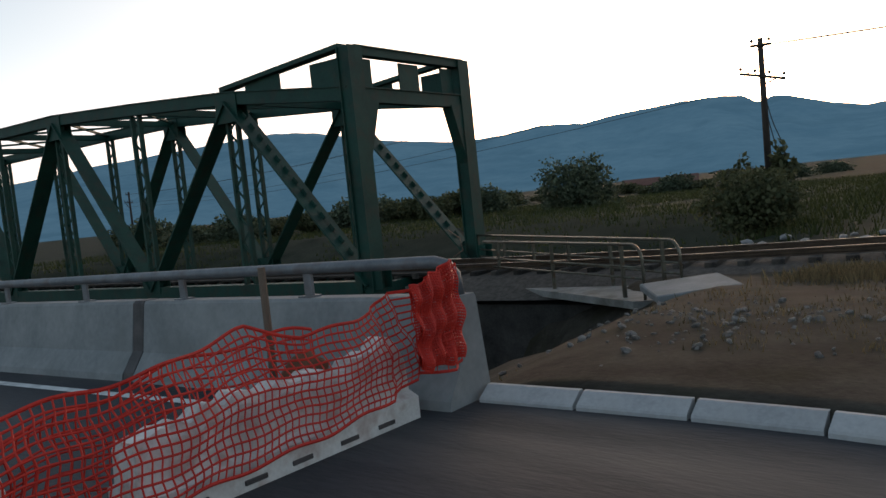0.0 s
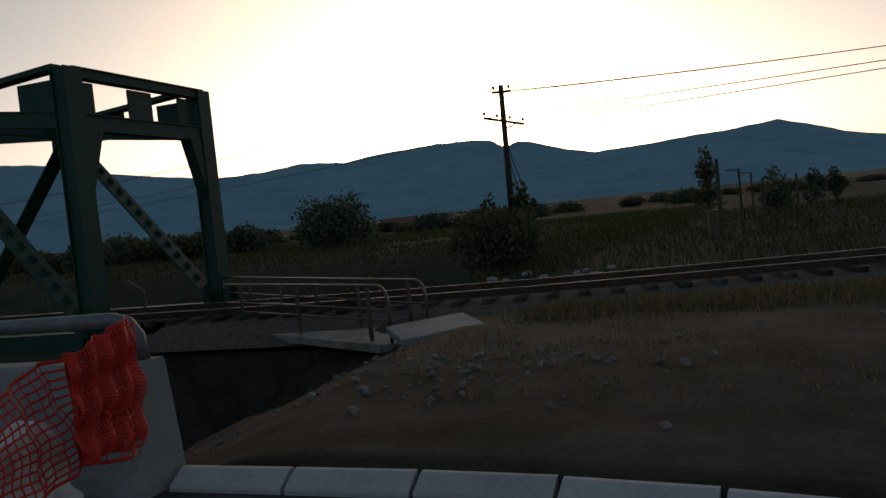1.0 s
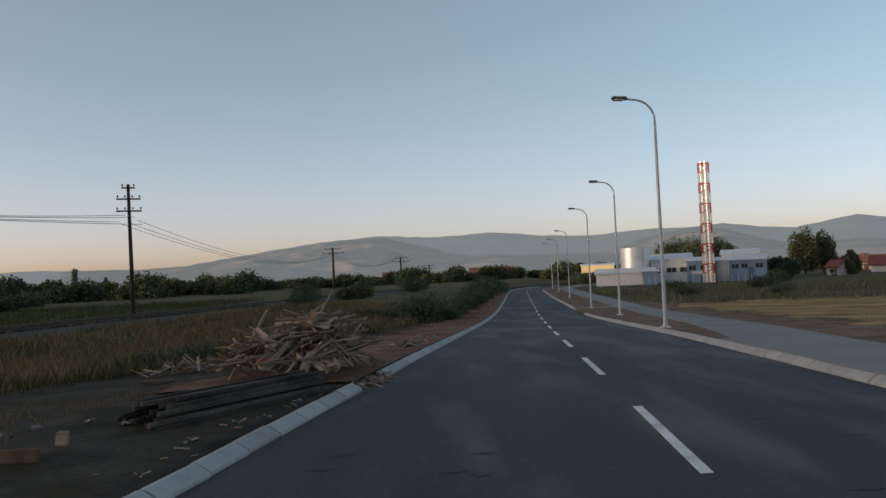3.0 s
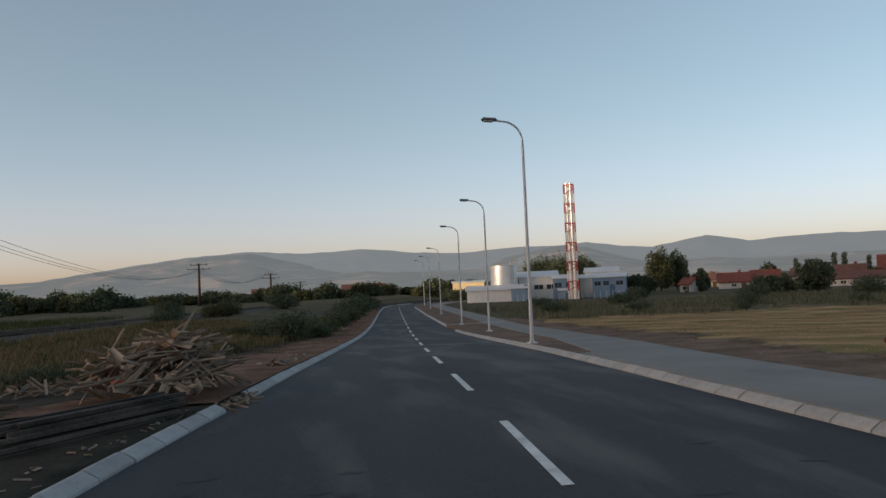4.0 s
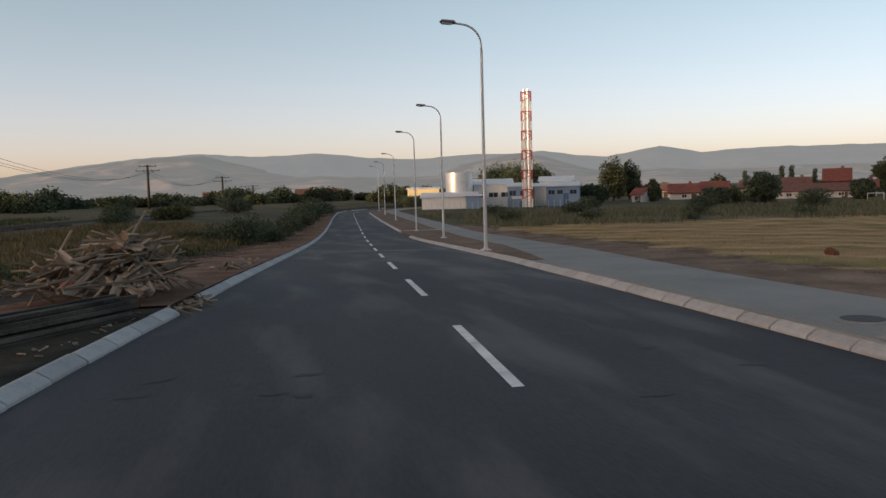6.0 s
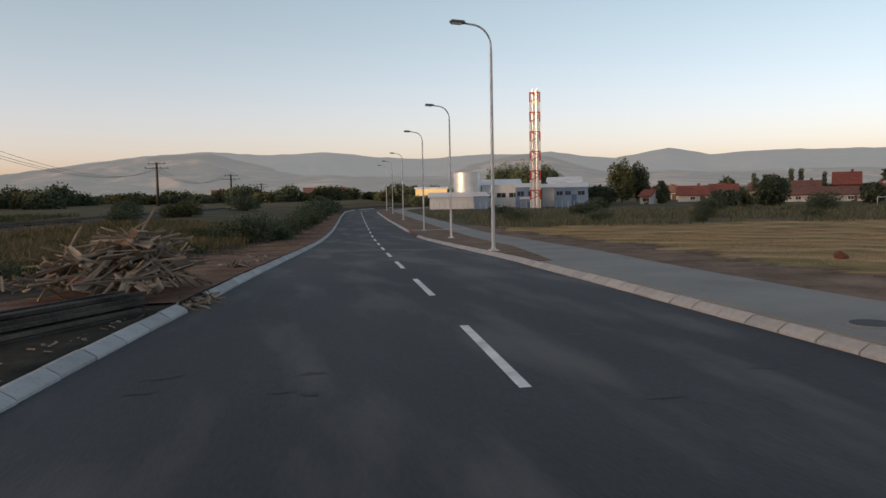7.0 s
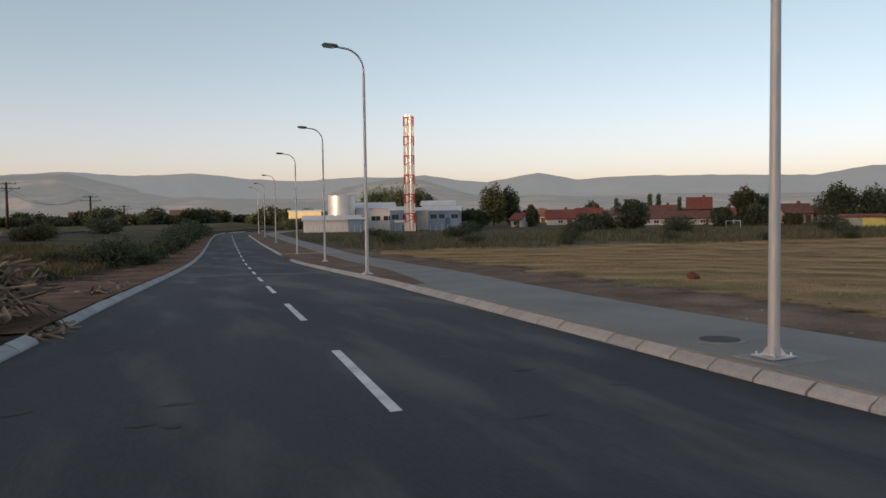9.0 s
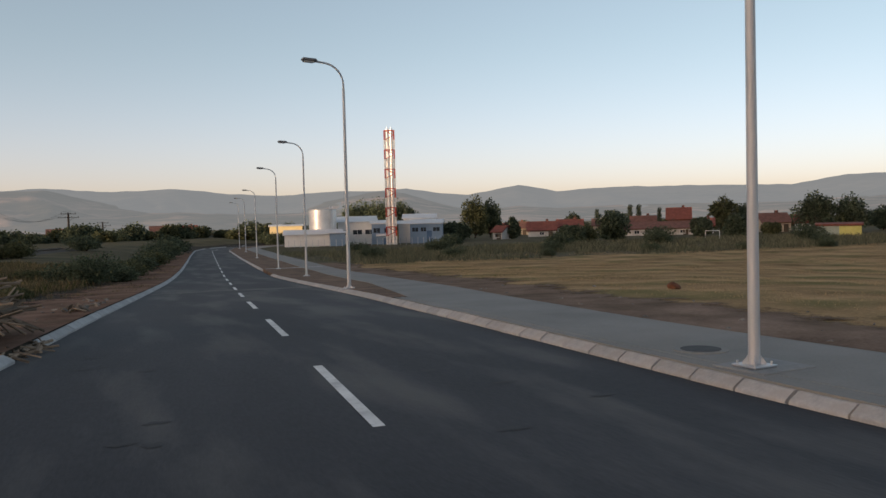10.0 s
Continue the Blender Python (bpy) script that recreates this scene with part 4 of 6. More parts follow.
def telegraph_pole(at, h, arms, lean, rz, label):
    e = thing("telegraph_pole", label, "utility pole", at, rz, "telegraph poles along the railway")
    L_ = pose(0, 0, 0, 0, lean, 0)
    bm = bmesh.new()
    tube(bm, [L_ @ Vector((0, 0, z)) for z in (-0.3, h * 0.5, h)], [0.15, 0.125, 0.10], 10)
    part("post", bm, M["pole_wood"], e, "", True)
    for z, w, tilt in arms:
        bm = bmesh.new()
        c = L_ @ Vector((0, -0.12, z))
        box(bm, c, (w, 0.09, 0.10), pose(0, 0, 0, 0, tilt, 0), 0.01)
        arm = part("crossarm", bm, M["pole_wood"], e)
        n = 4 if w > 1.2 else 2
        for k in range(n):
            x = (k / (n - 1) - 0.5) * (w - 0.14)
            zz = -math.tan(radians(tilt)) * x
            b2 = bmesh.new()
            tube(b2, [c + Vector((x, 0, zz + 0.04)), c + Vector((x, 0, zz + 0.12)), c + Vector((x, 0, zz + 0.15)), c + Vector((x, 0, zz + 0.20)), c + Vector((x, 0, zz + 0.25))], [0.015, 0.015, 0.06, 0.065, 0.035], 8)
            part("insulator", b2, M["insulator"], arm, "", True)
    if len(arms) == 2:
        bm = bmesh.new()
        beam(bm, L_ @ Vector((0.05, -0.1, h - 1.75)), L_ @ Vector((0.55, -0.1, arms[-1][0] - 0.12)), 0.05, 0.05)
        part("brace", bm, M["pole_wood"], e)
    return e


P1 = Vector((-30.15, -10.25, -0.55))
P2 = Vector((-20.9, 52.5, -0.45))
telegraph_pole(P1, 7.0, ((6.72, 0.75, 0), (5.55, 1.65, 14)), 0.5, 109, "weathered wooden telegraph pole with two crossarms and insulators")
telegraph_pole(P2, 8.9, ((8.65, 0.85, 0), (7.9, 1.5, 0), (7.1, 1.6, 0)), -0.5, 20, "tall dark wooden telegraph pole with three crossarms")
far_poles = []
for az, dist, hh in ((-8.1, 155, 8.2), (-3.25, 190, 6.6), (-1.2, 240, 5.0), (0.3, 290, 4.3)):
    p = way(az, dist, -0.7)
    far_poles.append(p)
    far_pole = telegraph_pole(p, hh, ((hh - 0.3, 1.6, 0), (hh - 1.1, 2.2, 0)), 0, 10, "wooden telegraph pole with two crossarms, far along the railway")
    far_pole.matrix_basis = far_pole.matrix_basis @ Matrix.Diagonal((1.9, 1.9, 1, 1))
P0 = Vector((-44, -85, -0.5))
telegraph_pole(P0, 6.6, ((6.3, 0.8, 0), (5.4, 1.6, 0)), 0, 30, "wooden telegraph pole across the river")


def wire(a, b, sag, r=0.012):
    bm = bmesh.new()
    a, b = Vector(a), Vector(b)
    n = 26
    tube(bm, [a.lerp(b, k / n) - Vector((0, 0, sag * 4 * (k / n) * (1 - k / n))) for k in range(n + 1)], r, 4, False)
    return solid("overhead_wire", bm, M["wire"], "thin dark overhead wire between telegraph poles", "wire", "", False, "overhead wires")


for o, z1, z2, sag in ((-0.3, 6.75, 7.4, 1.3), (0.3, 6.70, 7.25, 1.2), (-0.75, 5.75, 6.95, 0.65), (0.75, 5.35, 6.75, 0.45)):
    a = P1 + Vector((-0.33 * o, 0.95 * o, z1))
    b = P2 + Vector((0.9 * o, 0.3 * o, z2 - 0.55))
    wire(a, b, sag, 0.016)
    c = P0 + Vector((0.87 * o, 0.5 * o, z1 - 0.4))
    wire(a, c, 1.0 if abs(o) > 0.5 else 0.8)
for o in (-0.7, -0.2, 0.5):
    b = P2 + Vector((0.9 * o, 0.3 * o, 6.4 + 0.15 * o))
    c = far_poles[0] + Vector((o, 0.2, 7.0 + 0.1 * o))
    wire(b, c, 2.2, 0.016)
    wire(c, far_poles[1] + Vector((o, 0.2, 7.0)), 2.5, 0.02)
for k, (dx, dy) in enumerate(((0.32, 0.5), (0.62, 0.9))):
    bm = bmesh.new()
    tube(bm, [P1 + Vector((dx * t, dy * t, 5.5 - t * 3.4 - 0.3 * math.sin(t * 5))) for t in np.linspace(0.05, 1, 12)], 0.02, 5)
    solid("hanging_cable", bm, M["wire"], "loose cable hanging from the telegraph pole", "cable")

# ---- kerbs ----


def kerb_run(name, line, y0, y1, length, side, label, wide=1.0):
    """Kerb stones along a line; side: -1 when the road lies to the right of it."""
    bm = bmesh.new()
    sec = [(0.0, -0.12), (0.0, 0.025), (0.015, 0.04), (0.165, 0.105), (0.18, 0.11), (0.23, 0.11), (0.24, 0.10), (0.24, -0.12)]
    r = [[bm.verts.new((side * x * wide, u * (length - 0.030) / 2, z)) for x, z in sec] for u in (-1, 1)]
    n = len(sec)
    for k in range(n):
        bm.faces.new((r[0][k], r[0][(k + 1) % n], r[1][(k + 1) % n], r[1][k]))
    bm.faces.new(r[0])
    bm.faces.new(r[1][::-1])
    bmesh.ops.recalc_face_normals(bm, faces=bm.faces)
    stone = mesh(bm, "kerb_stone", M["kerb"])
    e = thing(name, label, "kerb", kind="structure")
    y, i = y0, 0
    rnd = random.Random(7)
    while y < y1:
        dx = line(y + 0.5) - line(y - 0.5)
        dy = length / math.sqrt(1 + dx * dx)
        ym = y + dy / 2
        sl = math.degrees(math.atan(fall(ym + 0.5) - fall(ym - 0.5)))
        ob = part("kerb_stone", stone, None, e)
        ob.matrix_basis = pose(line(ym) + rnd.uniform(-0.006, 0.006), ym, fall(ym) + rnd.uniform(-0.005, 0.005), sl, rnd.uniform(-1, 1), -math.degrees(math.atan(dx)) + rnd.uniform(-0.4, 0.4))
        y += dy
    return e


kerb_run("kerb_left_near", kerb_left, -3.7, 11.0, 0.8, -1, "pale concrete kerb of separate stones", 0.76)
kerb_run("kerb_left_far", kerb_left, 12.9, 140, 0.8, -1, "pale concrete kerb running along the road", 0.68)
kerb_run("kerb_right_near", kerb_right, 1.5, 46.0, 0.6, 1, "pale concrete kerb of short stones beside the pavement", 0.64)
kerb_run("kerb_right_far", kerb_right, 54.5, 135, 0.8, 1, "pale concrete kerb beyond the side entrance", 0.64)
bm = bmesh.new()
beam(bm, (8.95, 54.45, fall(54.4) + 0.03), (12.8, 53.9, fall(54.4) + 0.06), 0.2, 0.2, (0, 0, 1), 0.02)
solid("kerb_return", bm, M["kerb"], "straight kerb along the side entrance", "kerb", "structure")

# ---- manhole ----
mh = thing("manhole_cover", "round dark iron manhole cover set in the pavement", "manhole cover", (5.92, 7.05, fall(7) + 0.134))
bm = bmesh.new()
bmesh.ops.create_cone(bm, cap_ends=True, segments=32, radius1=0.30, radius2=0.30, depth=0.012)
part("frame_ring", bm, M["walk"], mh)
bm = bmesh.new()
bmesh.ops.create_cone(bm, cap_ends=True, segments=32, radius1=0.225, radius2=0.22, depth=0.02)
part("lid", bm, M["manhole_iron"], mh, "dark iron lid")

# ---- scrap wood pile and old beams ----
rnd = random.Random(3)
pile = thing("scrap_wood_pile", "heap of broken boards and laths beside the kerb", "wood pile", (-2.30, 13.0, 0.0))
planks = []
for ln, w, h in ((1.05, 0.06, 0.02), (0.8, 0.035, 0.03), (0.7, 0.085, 0.018), (1.5, 0.035, 0.028), (0.45, 0.13, 0.016), (0.38, 0.06, 0.04), (1.15, 0.028, 0.028), (0.7, 0.12, 0.022), (0.95, 0.10, 0.025)):
    bm = bmesh.new()
    box(bm, (0, 0, 0), (ln, w, h), None, 0.004)
    for v in bm.verts:
        v.co.x += 0.03 * noise.noise(v.co * 9)
        v.co.z += 0.02 * math.sin(v.co.x * 2.0)
    planks.append(mesh(bm, "plank", M["new_wood"]))


def heap_z(x, y):
    r = math.hypot(x / (0.95 if x > 0 else 1.65), y / 1.75)
    return max(0.0, 0.95 * (1 - r ** 1.25) ** 0.9 if r < 1 else 0)


for k in range(298):
    a, r = rnd.uniform(0, math.tau), rnd.random() ** 0.62 * 0.98
    x, y = (0.68 if math.cos(a) > 0 else 1.35) * r * math.cos(a), 1.5 * r * math.sin(a)
    z = heap_z(x, y) * (1 - 0.42 * rnd.random() ** 1.6)
    ob = part("plank", rnd.choice(planks), None, pile)
    slope = 30 * r
    out = math.degrees(math.atan2(y, x))
    if rnd.random() < 0.35:
        ob.matrix_basis = pose(x, y, z + 0.05 + ground_z(-2.30 + x, 13.0 + y), rnd.uniform(-35, 35), slope * rnd.uniform(0.5, 1.6), out + rnd.uniform(-35, 35))
    else:
        ob.matrix_basis = pose(x, y, z + 0.06 + ground_z(-2.30 + x, 13.0 + y), rnd.uniform(-50, 50), rnd.gauss(0, 19), rnd.uniform(0, 180))
for x, y, z, rx, ry, rz in ((-0.45, 0.3, 0.78, 0, -30, 20), (-1.05, -0.2, 0.50, 5, -55, 40), (0.25, -0.9, 0.42, 0, -14, 35), (-0.1, -1.2, 0.32, 10, -20, 25), (-0.5, -0.8, 0.45, 0, 38, 80), (0.5, 0.2, 0.45, 0, 20, -30)):
    ob = part("plank", planks[3], None, pile)
    ob.matrix_basis = pose(x, y, z, rx, ry, rz)
low = thing("scrap_wood_heap", "low heap of broken laths lying on the waste ground", "wood pile", (-5.15, 15.2, 0.0))
for k in range(34):
    x, y = rnd.gauss(0, 0.42), rnd.gauss(0, 0.3)
    ob = part("plank", rnd.choice(planks[:3] + planks[5:7]), None, low)
    ob.matrix_basis = pose(x, y, ground_z(-5.15 + x, 15.2 + y) + 0.05 + 0.2 * rnd.random() * max(0.0, 1 - abs(x)), rnd.uniform(-30, 30), rnd.gauss(0, 9), rnd.uniform(0, 180)) @ Matrix.Diagonal((0.7, 0.8, 0.8, 1))
bm = bmesh.new()
box(bm, (0.12, 0.15, 0.93), (0.24, 0.18, 0.10), pose(0, 0, 0, 8, 6, 30), 0.01)
solid("cardboard_box", bm, M["wall_cream"], "small pale box lying on top of the wood heap", "box").parent = None
bpy.data.objects["cardboard_box"].location = (-2.30, 13.0, 0.05)
bm = bmesh.new()
bmesh.ops.create_icosphere(bm, subdivisions=3, radius=0.075)
for v in bm.verts:
    v.co = Vector((v.co.x * 1.3, v.co.y, v.co.z * 0.5)) * (1 + 0.5 * noise.noise(v.co * 12))
bmesh.ops.translate(bm, vec=(-2.85, 11.75, 0.42), verts=bm.verts)
solid("red_rag", bm, M["red_cloth"], "crumpled red rag on the wood heap", "rag", "", True)

stack = thing("beam_stack", "stack of long dark old timber beams along the kerb", "timber stack", (0, 0, 0))
ba, bb = Vector((-3.06, 8.40, 0.05)), Vector((-1.66, 10.5, 0.05))
sid = Vector((-(bb - ba).y, (bb - ba).x, 0)).normalized()
for layer, cnt in ((0, 8), (1, 8), (2, 7), (3, 6), (4, 3)):
    for k in range(cnt):
        bm = bmesh.new()
        o = sid * (0.094 * (k + layer * 0.6) + 0.03 + rnd.uniform(-0.012, 0.012))
        sh = (bb - ba).normalized() * rnd.uniform(-0.25, 0.35)
        w = rnd.uniform(0.045, 0.07)
        up = Vector((0, 0, 0.04 + 0.062 * layer + rnd.uniform(-0.012, 0.012)))
        up2 = Vector((0, 0, 0.04 + 0.062 * layer + rnd.uniform(-0.012, 0.018)))
        beam(bm, ba + o + sh + up, bb + o * rnd.uniform(0.92, 1.05) + sh * 0.6 + up2, w, 0.05, (0, 0, 1), 0.006)
        part("beam", bm, M["dark_beam"], stack)

# ---- loose boards, litter and stones on the waste ground ----


def board(p, ln, w, h, rx, ry, rz, label, material="old_wood"):
    bm = bmesh.new()
    box(bm, (0, 0, 0), (ln, w, h), None, 0.004)
    ob = solid("board", bm, M[material], label, "board", "", False, "loose boards on the ground")
    z = ground_z(p[0], p[1])
    ob.matrix_basis = pose(p[0], p[1], z + p[2], rx, ry, rz)
    return ob


board((-5.45, 7.6, 0.10), 1.2, 0.12, 0.03, 8, 2, -18, "broken pale board lying across rubble")
board((-4.4, 6.9, 0.08), 1.5, 0.03, 0.12, 4, 0, -2, "board standing on its long edge")
board((-4.02, 7.05, 0.2), 0.42, 0.035, 0.03, 0, -86, 0, "short upright lath stuck in the soil")
board((-3.80, 7.60, 0.07), 0.10, 0.09, 0.13, 0, 6, 10, "short orange-brown post end", "new_wood")
board((-6.1, 3.62, 0.05), 2.2, 0.14, 0.03, 0, 0, 4, "long pale board flat on the soil", "old_wood")
board((-5.0, 3.4, 0.05), 1.2, 0.12, 0.03, 0, 2, -8, "pale board flat on the soil", "old_wood")
board((-4.3, 3.0, 0.05), 1.0, 0.10, 0.03, 0, 0, 70, "narrow board flat on the soil", "old_wood")
board((-5.5, 4.7, 0.07), 0.6, 0.05, 0.04, 0, -15, 55, "small broken lath lying on soil", "new_wood")
board((-6.0, 4.9, 0.05), 1.1, 0.05, 0.04, 0, -3, 10, "thin lath on the soil", "old_wood")
board((-5.0, 13.4, 0.05), 0.5, 0.16, 0.05, 0, 0, 15, "flat scrap of board near the heap")

cloth = bmesh.new()
bmesh.ops.create_grid(cloth, x_segments=26, y_segments=20, size=0.5)
for v in cloth.verts:
    x, y = v.co.x * 2.1, v.co.y * 1.3
    d = math.hypot(x / 1.05, y / 0.65)
    h = 0.42 * max(0.0, 1 - d * d) + 0.14 * noise.noise((x * 3, y * 3, 1)) * (1 - 0.5 * d) + 0.05 * noise.noise((x * 9, y * 9, 2))
    v.co = Vector((x, y, max(h, 0.01)))
ob = solid("orange_tarp", cloth, M["net"], "crumpled orange plastic net heaped on the ground", "tarpaulin", "", True)
ob.matrix_basis = pose(-8.9, 5.6, ground_z(-8.9, 5.6) - 0.02, 0, 0, 35) @ Matrix.Diagonal((0.6, 0.6, 0.55, 1))
ob.modifiers.new("thick", "SOLIDIFY").thickness = 0.015
c2 = copy_thing(ob, pose(-9.6, 6.9, ground_z(-9.6, 6.9) - 0.02, 0, 0, 100) @ Matrix.Diagonal((0.9, 0.9, 1, 1)))

for k in range(17):
    x, y = (rnd.uniform(-6.2, -3.6), rnd.uniform(2.2, 6.6)) if k < 13 else (rnd.uniform(-6.0, -1.6), rnd.uniform(8.0, 9.2))
    bm = bmesh.new()
    bmesh.ops.create_grid(bm, x_segments=5, y_segments=4, size=0.5)
    s = rnd.uniform(0.03, 0.10)
    for v in bm.verts:
        v.co = Vector((v.co.x * s * 1.6, v.co.y * s, 0.03 + 0.05 * noise.noise((v.co.x * 3 + k, v.co.y * 3, k))))
    p = solid("litter", bm, M["litter"], "crumpled scrap of white plastic litter", "litter", "", True, "litter on the waste ground")
    p.matrix_basis = pose(x, y, ground_z(x, y) + 0.02, rnd.uniform(-15, 15), rnd.uniform(-15, 15), rnd.uniform(0, 180))
    p.modifiers.new("thick", "SOLIDIFY").thickness = 0.004
for k in range(10):
    x, y = rnd.uniform(-22, -19), rnd.uniform(-8, -4.5)
    bm = bmesh.new()
    bmesh.ops.create_icosphere(bm, subdivisions=1, radius=rnd.uniform(0.1, 0.22))
    for v in bm.verts:
        v.co = v.co * (1 + 0.4 * noise.noise(v.co * 9 + Vector((k, 0, 0))))
        v.co.z *= 0.5
    p = solid("litter", bm, M["litter"], "white plastic bag caught below the bush", "litter", "", False, "litter on the waste ground")
    p.matrix_basis = pose(x, y, ground_z(x, y) + 0.08, 0, 0, 0)

stones = []
for k in range(6):
    bm = bmesh.new()
    bmesh.ops.create_icosphere(bm, subdivisions=2, radius=0.1)
    for v in bm.verts:
        v.co = v.co * (1 + 0.45 * noise.noise(v.co * 14 + Vector((k * 5, 0, 0))))
        v.co.z *= 0.6
    stones.append(mesh(bm, "stone", M["stone"]))
rubble = thing("rubble", "scattered pale stones and lumps of broken concrete", "rubble", kind="stuff")
for k in range(350):
    if k < 240:
        x, y = rnd.gauss(-6.6, 0.85), rnd.gauss(-3.2, 1.0)
        if y < -4.9:
            continue
    elif k < 290:
        x, y = rnd.uniform(-16, -3.9), rnd.uniform(-5, 8)
    else:
        x, y = rnd.gauss(-3.2, 1.0), rnd.uniform(14, 24)
        if x > kerb_left(y) - 0.4:
            continue
    s = rnd.choice((0.12, 0.2, 0.28, 0.45)) * rnd.uniform(0.6, 1.2)
    ob = part("stone", rnd.choice(stones), None, rubble)
    ob.matrix_basis = pose(x, y, ground_z(x, y) + 0.02 * s, rnd.uniform(0, 40), rnd.uniform(0, 40), rnd.uniform(0, 360)) @ Matrix.Diagonal((s, s, s, 1))
for k in range(150):
    y = 3.5 + 30 * rnd.random() ** 1.5
    x = walk_out(y) + 0.15 + 3.0 * rnd.random() ** 1.7
    s = rnd.choice((0.12, 0.2, 0.3, 0.5)) * rnd.uniform(0.6, 1.2)
    ob = part("stone", rnd.choice(stones), None, rubble)
    ob.matrix_basis = pose(x, y, ground_z(x, y) + 0.03 * s, rnd.uniform(0, 40), rnd.uniform(0, 40), rnd.uniform(0, 360)) @ Matrix.Diagonal((s, s, s, 1))
for k in range(34):
    ob = part("stone", rnd.choice(planks[4:6] + stones[:2]), None, rubble)
    y = rnd.gauss(18.9, 0.35) if k < 20 else rnd.uniform(20.5, 24)
    x = kerb_left(y) - 0.35 - abs(rnd.gauss(0, 0.3))
    ob.matrix_basis = pose(x, y, ground_z(x, y) + 0.04 + (rnd.uniform(0, 0.12) if k < 20 else 0), rnd.uniform(-40, 40), rnd.uniform(-30, 30), rnd.uniform(0, 180)) @ Matrix.Diagonal((0.7, 0.7, 0.7, 1))
for k in range(40):
    ob = part("stone", rnd.choice(planks[4:6] + planks[1:2]), None, rubble)
    y = rnd.uniform(11.1, 13.2)
    x = kerb_left(y) + rnd.uniform(-0.45, 0.12)
    ob.matrix_basis = pose(x, y, fall(y) + 0.06, rnd.uniform(-30, 30), rnd.uniform(-20, 20), rnd.uniform(0, 180)) @ Matrix.Diagonal((0.55, 0.6, 0.8, 1))
for k in range(34):
    y = rnd.uniform(5.5, 11.2)
    x = kerb_left(y) - 0.28 - abs(rnd.gauss(0, 0.28))
    ob = part("stone", rnd.choice(planks[4:6] + stones[:1]), None, rubble)
    q_ = rnd.uniform(0.10, 0.34)
    ob.matrix_basis = pose(x, y, ground_z(x, y) + 0.015, rnd.uniform(-20, 20), rnd.uniform(-15, 15), rnd.uniform(0, 180)) @ Matrix.Diagonal((q_, q_, q_, 1))
for k in range(60):
    y = rnd.uniform(14.5, 27)
    x = kerb_left(y) - 0.4 - abs(rnd.gauss(0, 1.3))
    ob = part("stone", rnd.choice(planks[4:6] + stones[:4]), None, rubble)
    q_ = rnd.uniform(0.12, 0.4)
    ob.matrix_basis = pose(x, y, ground_z(x, y) + 0.02, rnd.uniform(-20, 20), rnd.uniform(-15, 15), rnd.uniform(0, 180)) @ Matrix.Diagonal((q_, q_, q_, 1))
bm = bmesh.new()
bmesh.ops.create_icosphere(bm, subdivisions=3, radius=0.22)
for v in bm.verts:
    v.co = v.co * (1 + 0.5 * noise.noise(v.co * 4))
    v.co.z *= 0.7
ob = solid("rusty_lump", bm, M["rust"], "rusty orange-brown lump lying in the dry grass", "scrap", "", True)
ob.matrix_basis = pose(12.0, 15.2, ground_z(12.0, 15.2) + 0.08) @ Matrix.Diagonal((0.7, 0.65, 0.7, 1))

# ---- plants ----


def leaf_cloud(name, lobes, n, size, material, seed, flat=0.6):
    """Many small leaf quads in rough shells round lobes (centre, radii); uneven outline and gaps."""
    r = np.random.RandomState(seed)
    wts = np.array([l[1][0] * l[1][2] for l in lobes])
    pick = r.choice(len(lobes), n, p=wts / wts.sum())
    C = np.array([l[0] for l in lobes])[pick]
    R_ = np.array([l[1] for l in lobes])[pick]
    d = r.normal(size=(n, 3))
    d /= np.linalg.norm(d, axis=1)[:, None]
    rad = r.uniform(0.25, 1.0, n) ** 0.45
    clump = 1 + 0.22 * np.sin(d[:, 0] * 7 + pick) * np.sin(d[:, 1] * 6 + 2 * pick) + 0.15 * np.sin(d[:, 2] * 9)
    P = C + d * R_ * (rad * clump)[:, None]
    a = r.normal(size=(n, 3))
    a /= np.linalg.norm(a, axis=1)[:, None]
    b = np.cross(a, r.normal(size=(n, 3)))
    b /= np.linalg.norm(b, axis=1)[:, None]
    s = size * r.uniform(0.5, 1.3, n)[:, None]
    V = np.stack([P - a * s, P - b * s * flat, P + a * s, P + b * s * flat], 1).reshape(-1, 3)
    me = bpy.data.meshes.new(name)
    me.from_pydata(V.tolist(), [], np.arange(n * 4).reshape(-1, 4).tolist())
    me.materials.append(material)
    return me


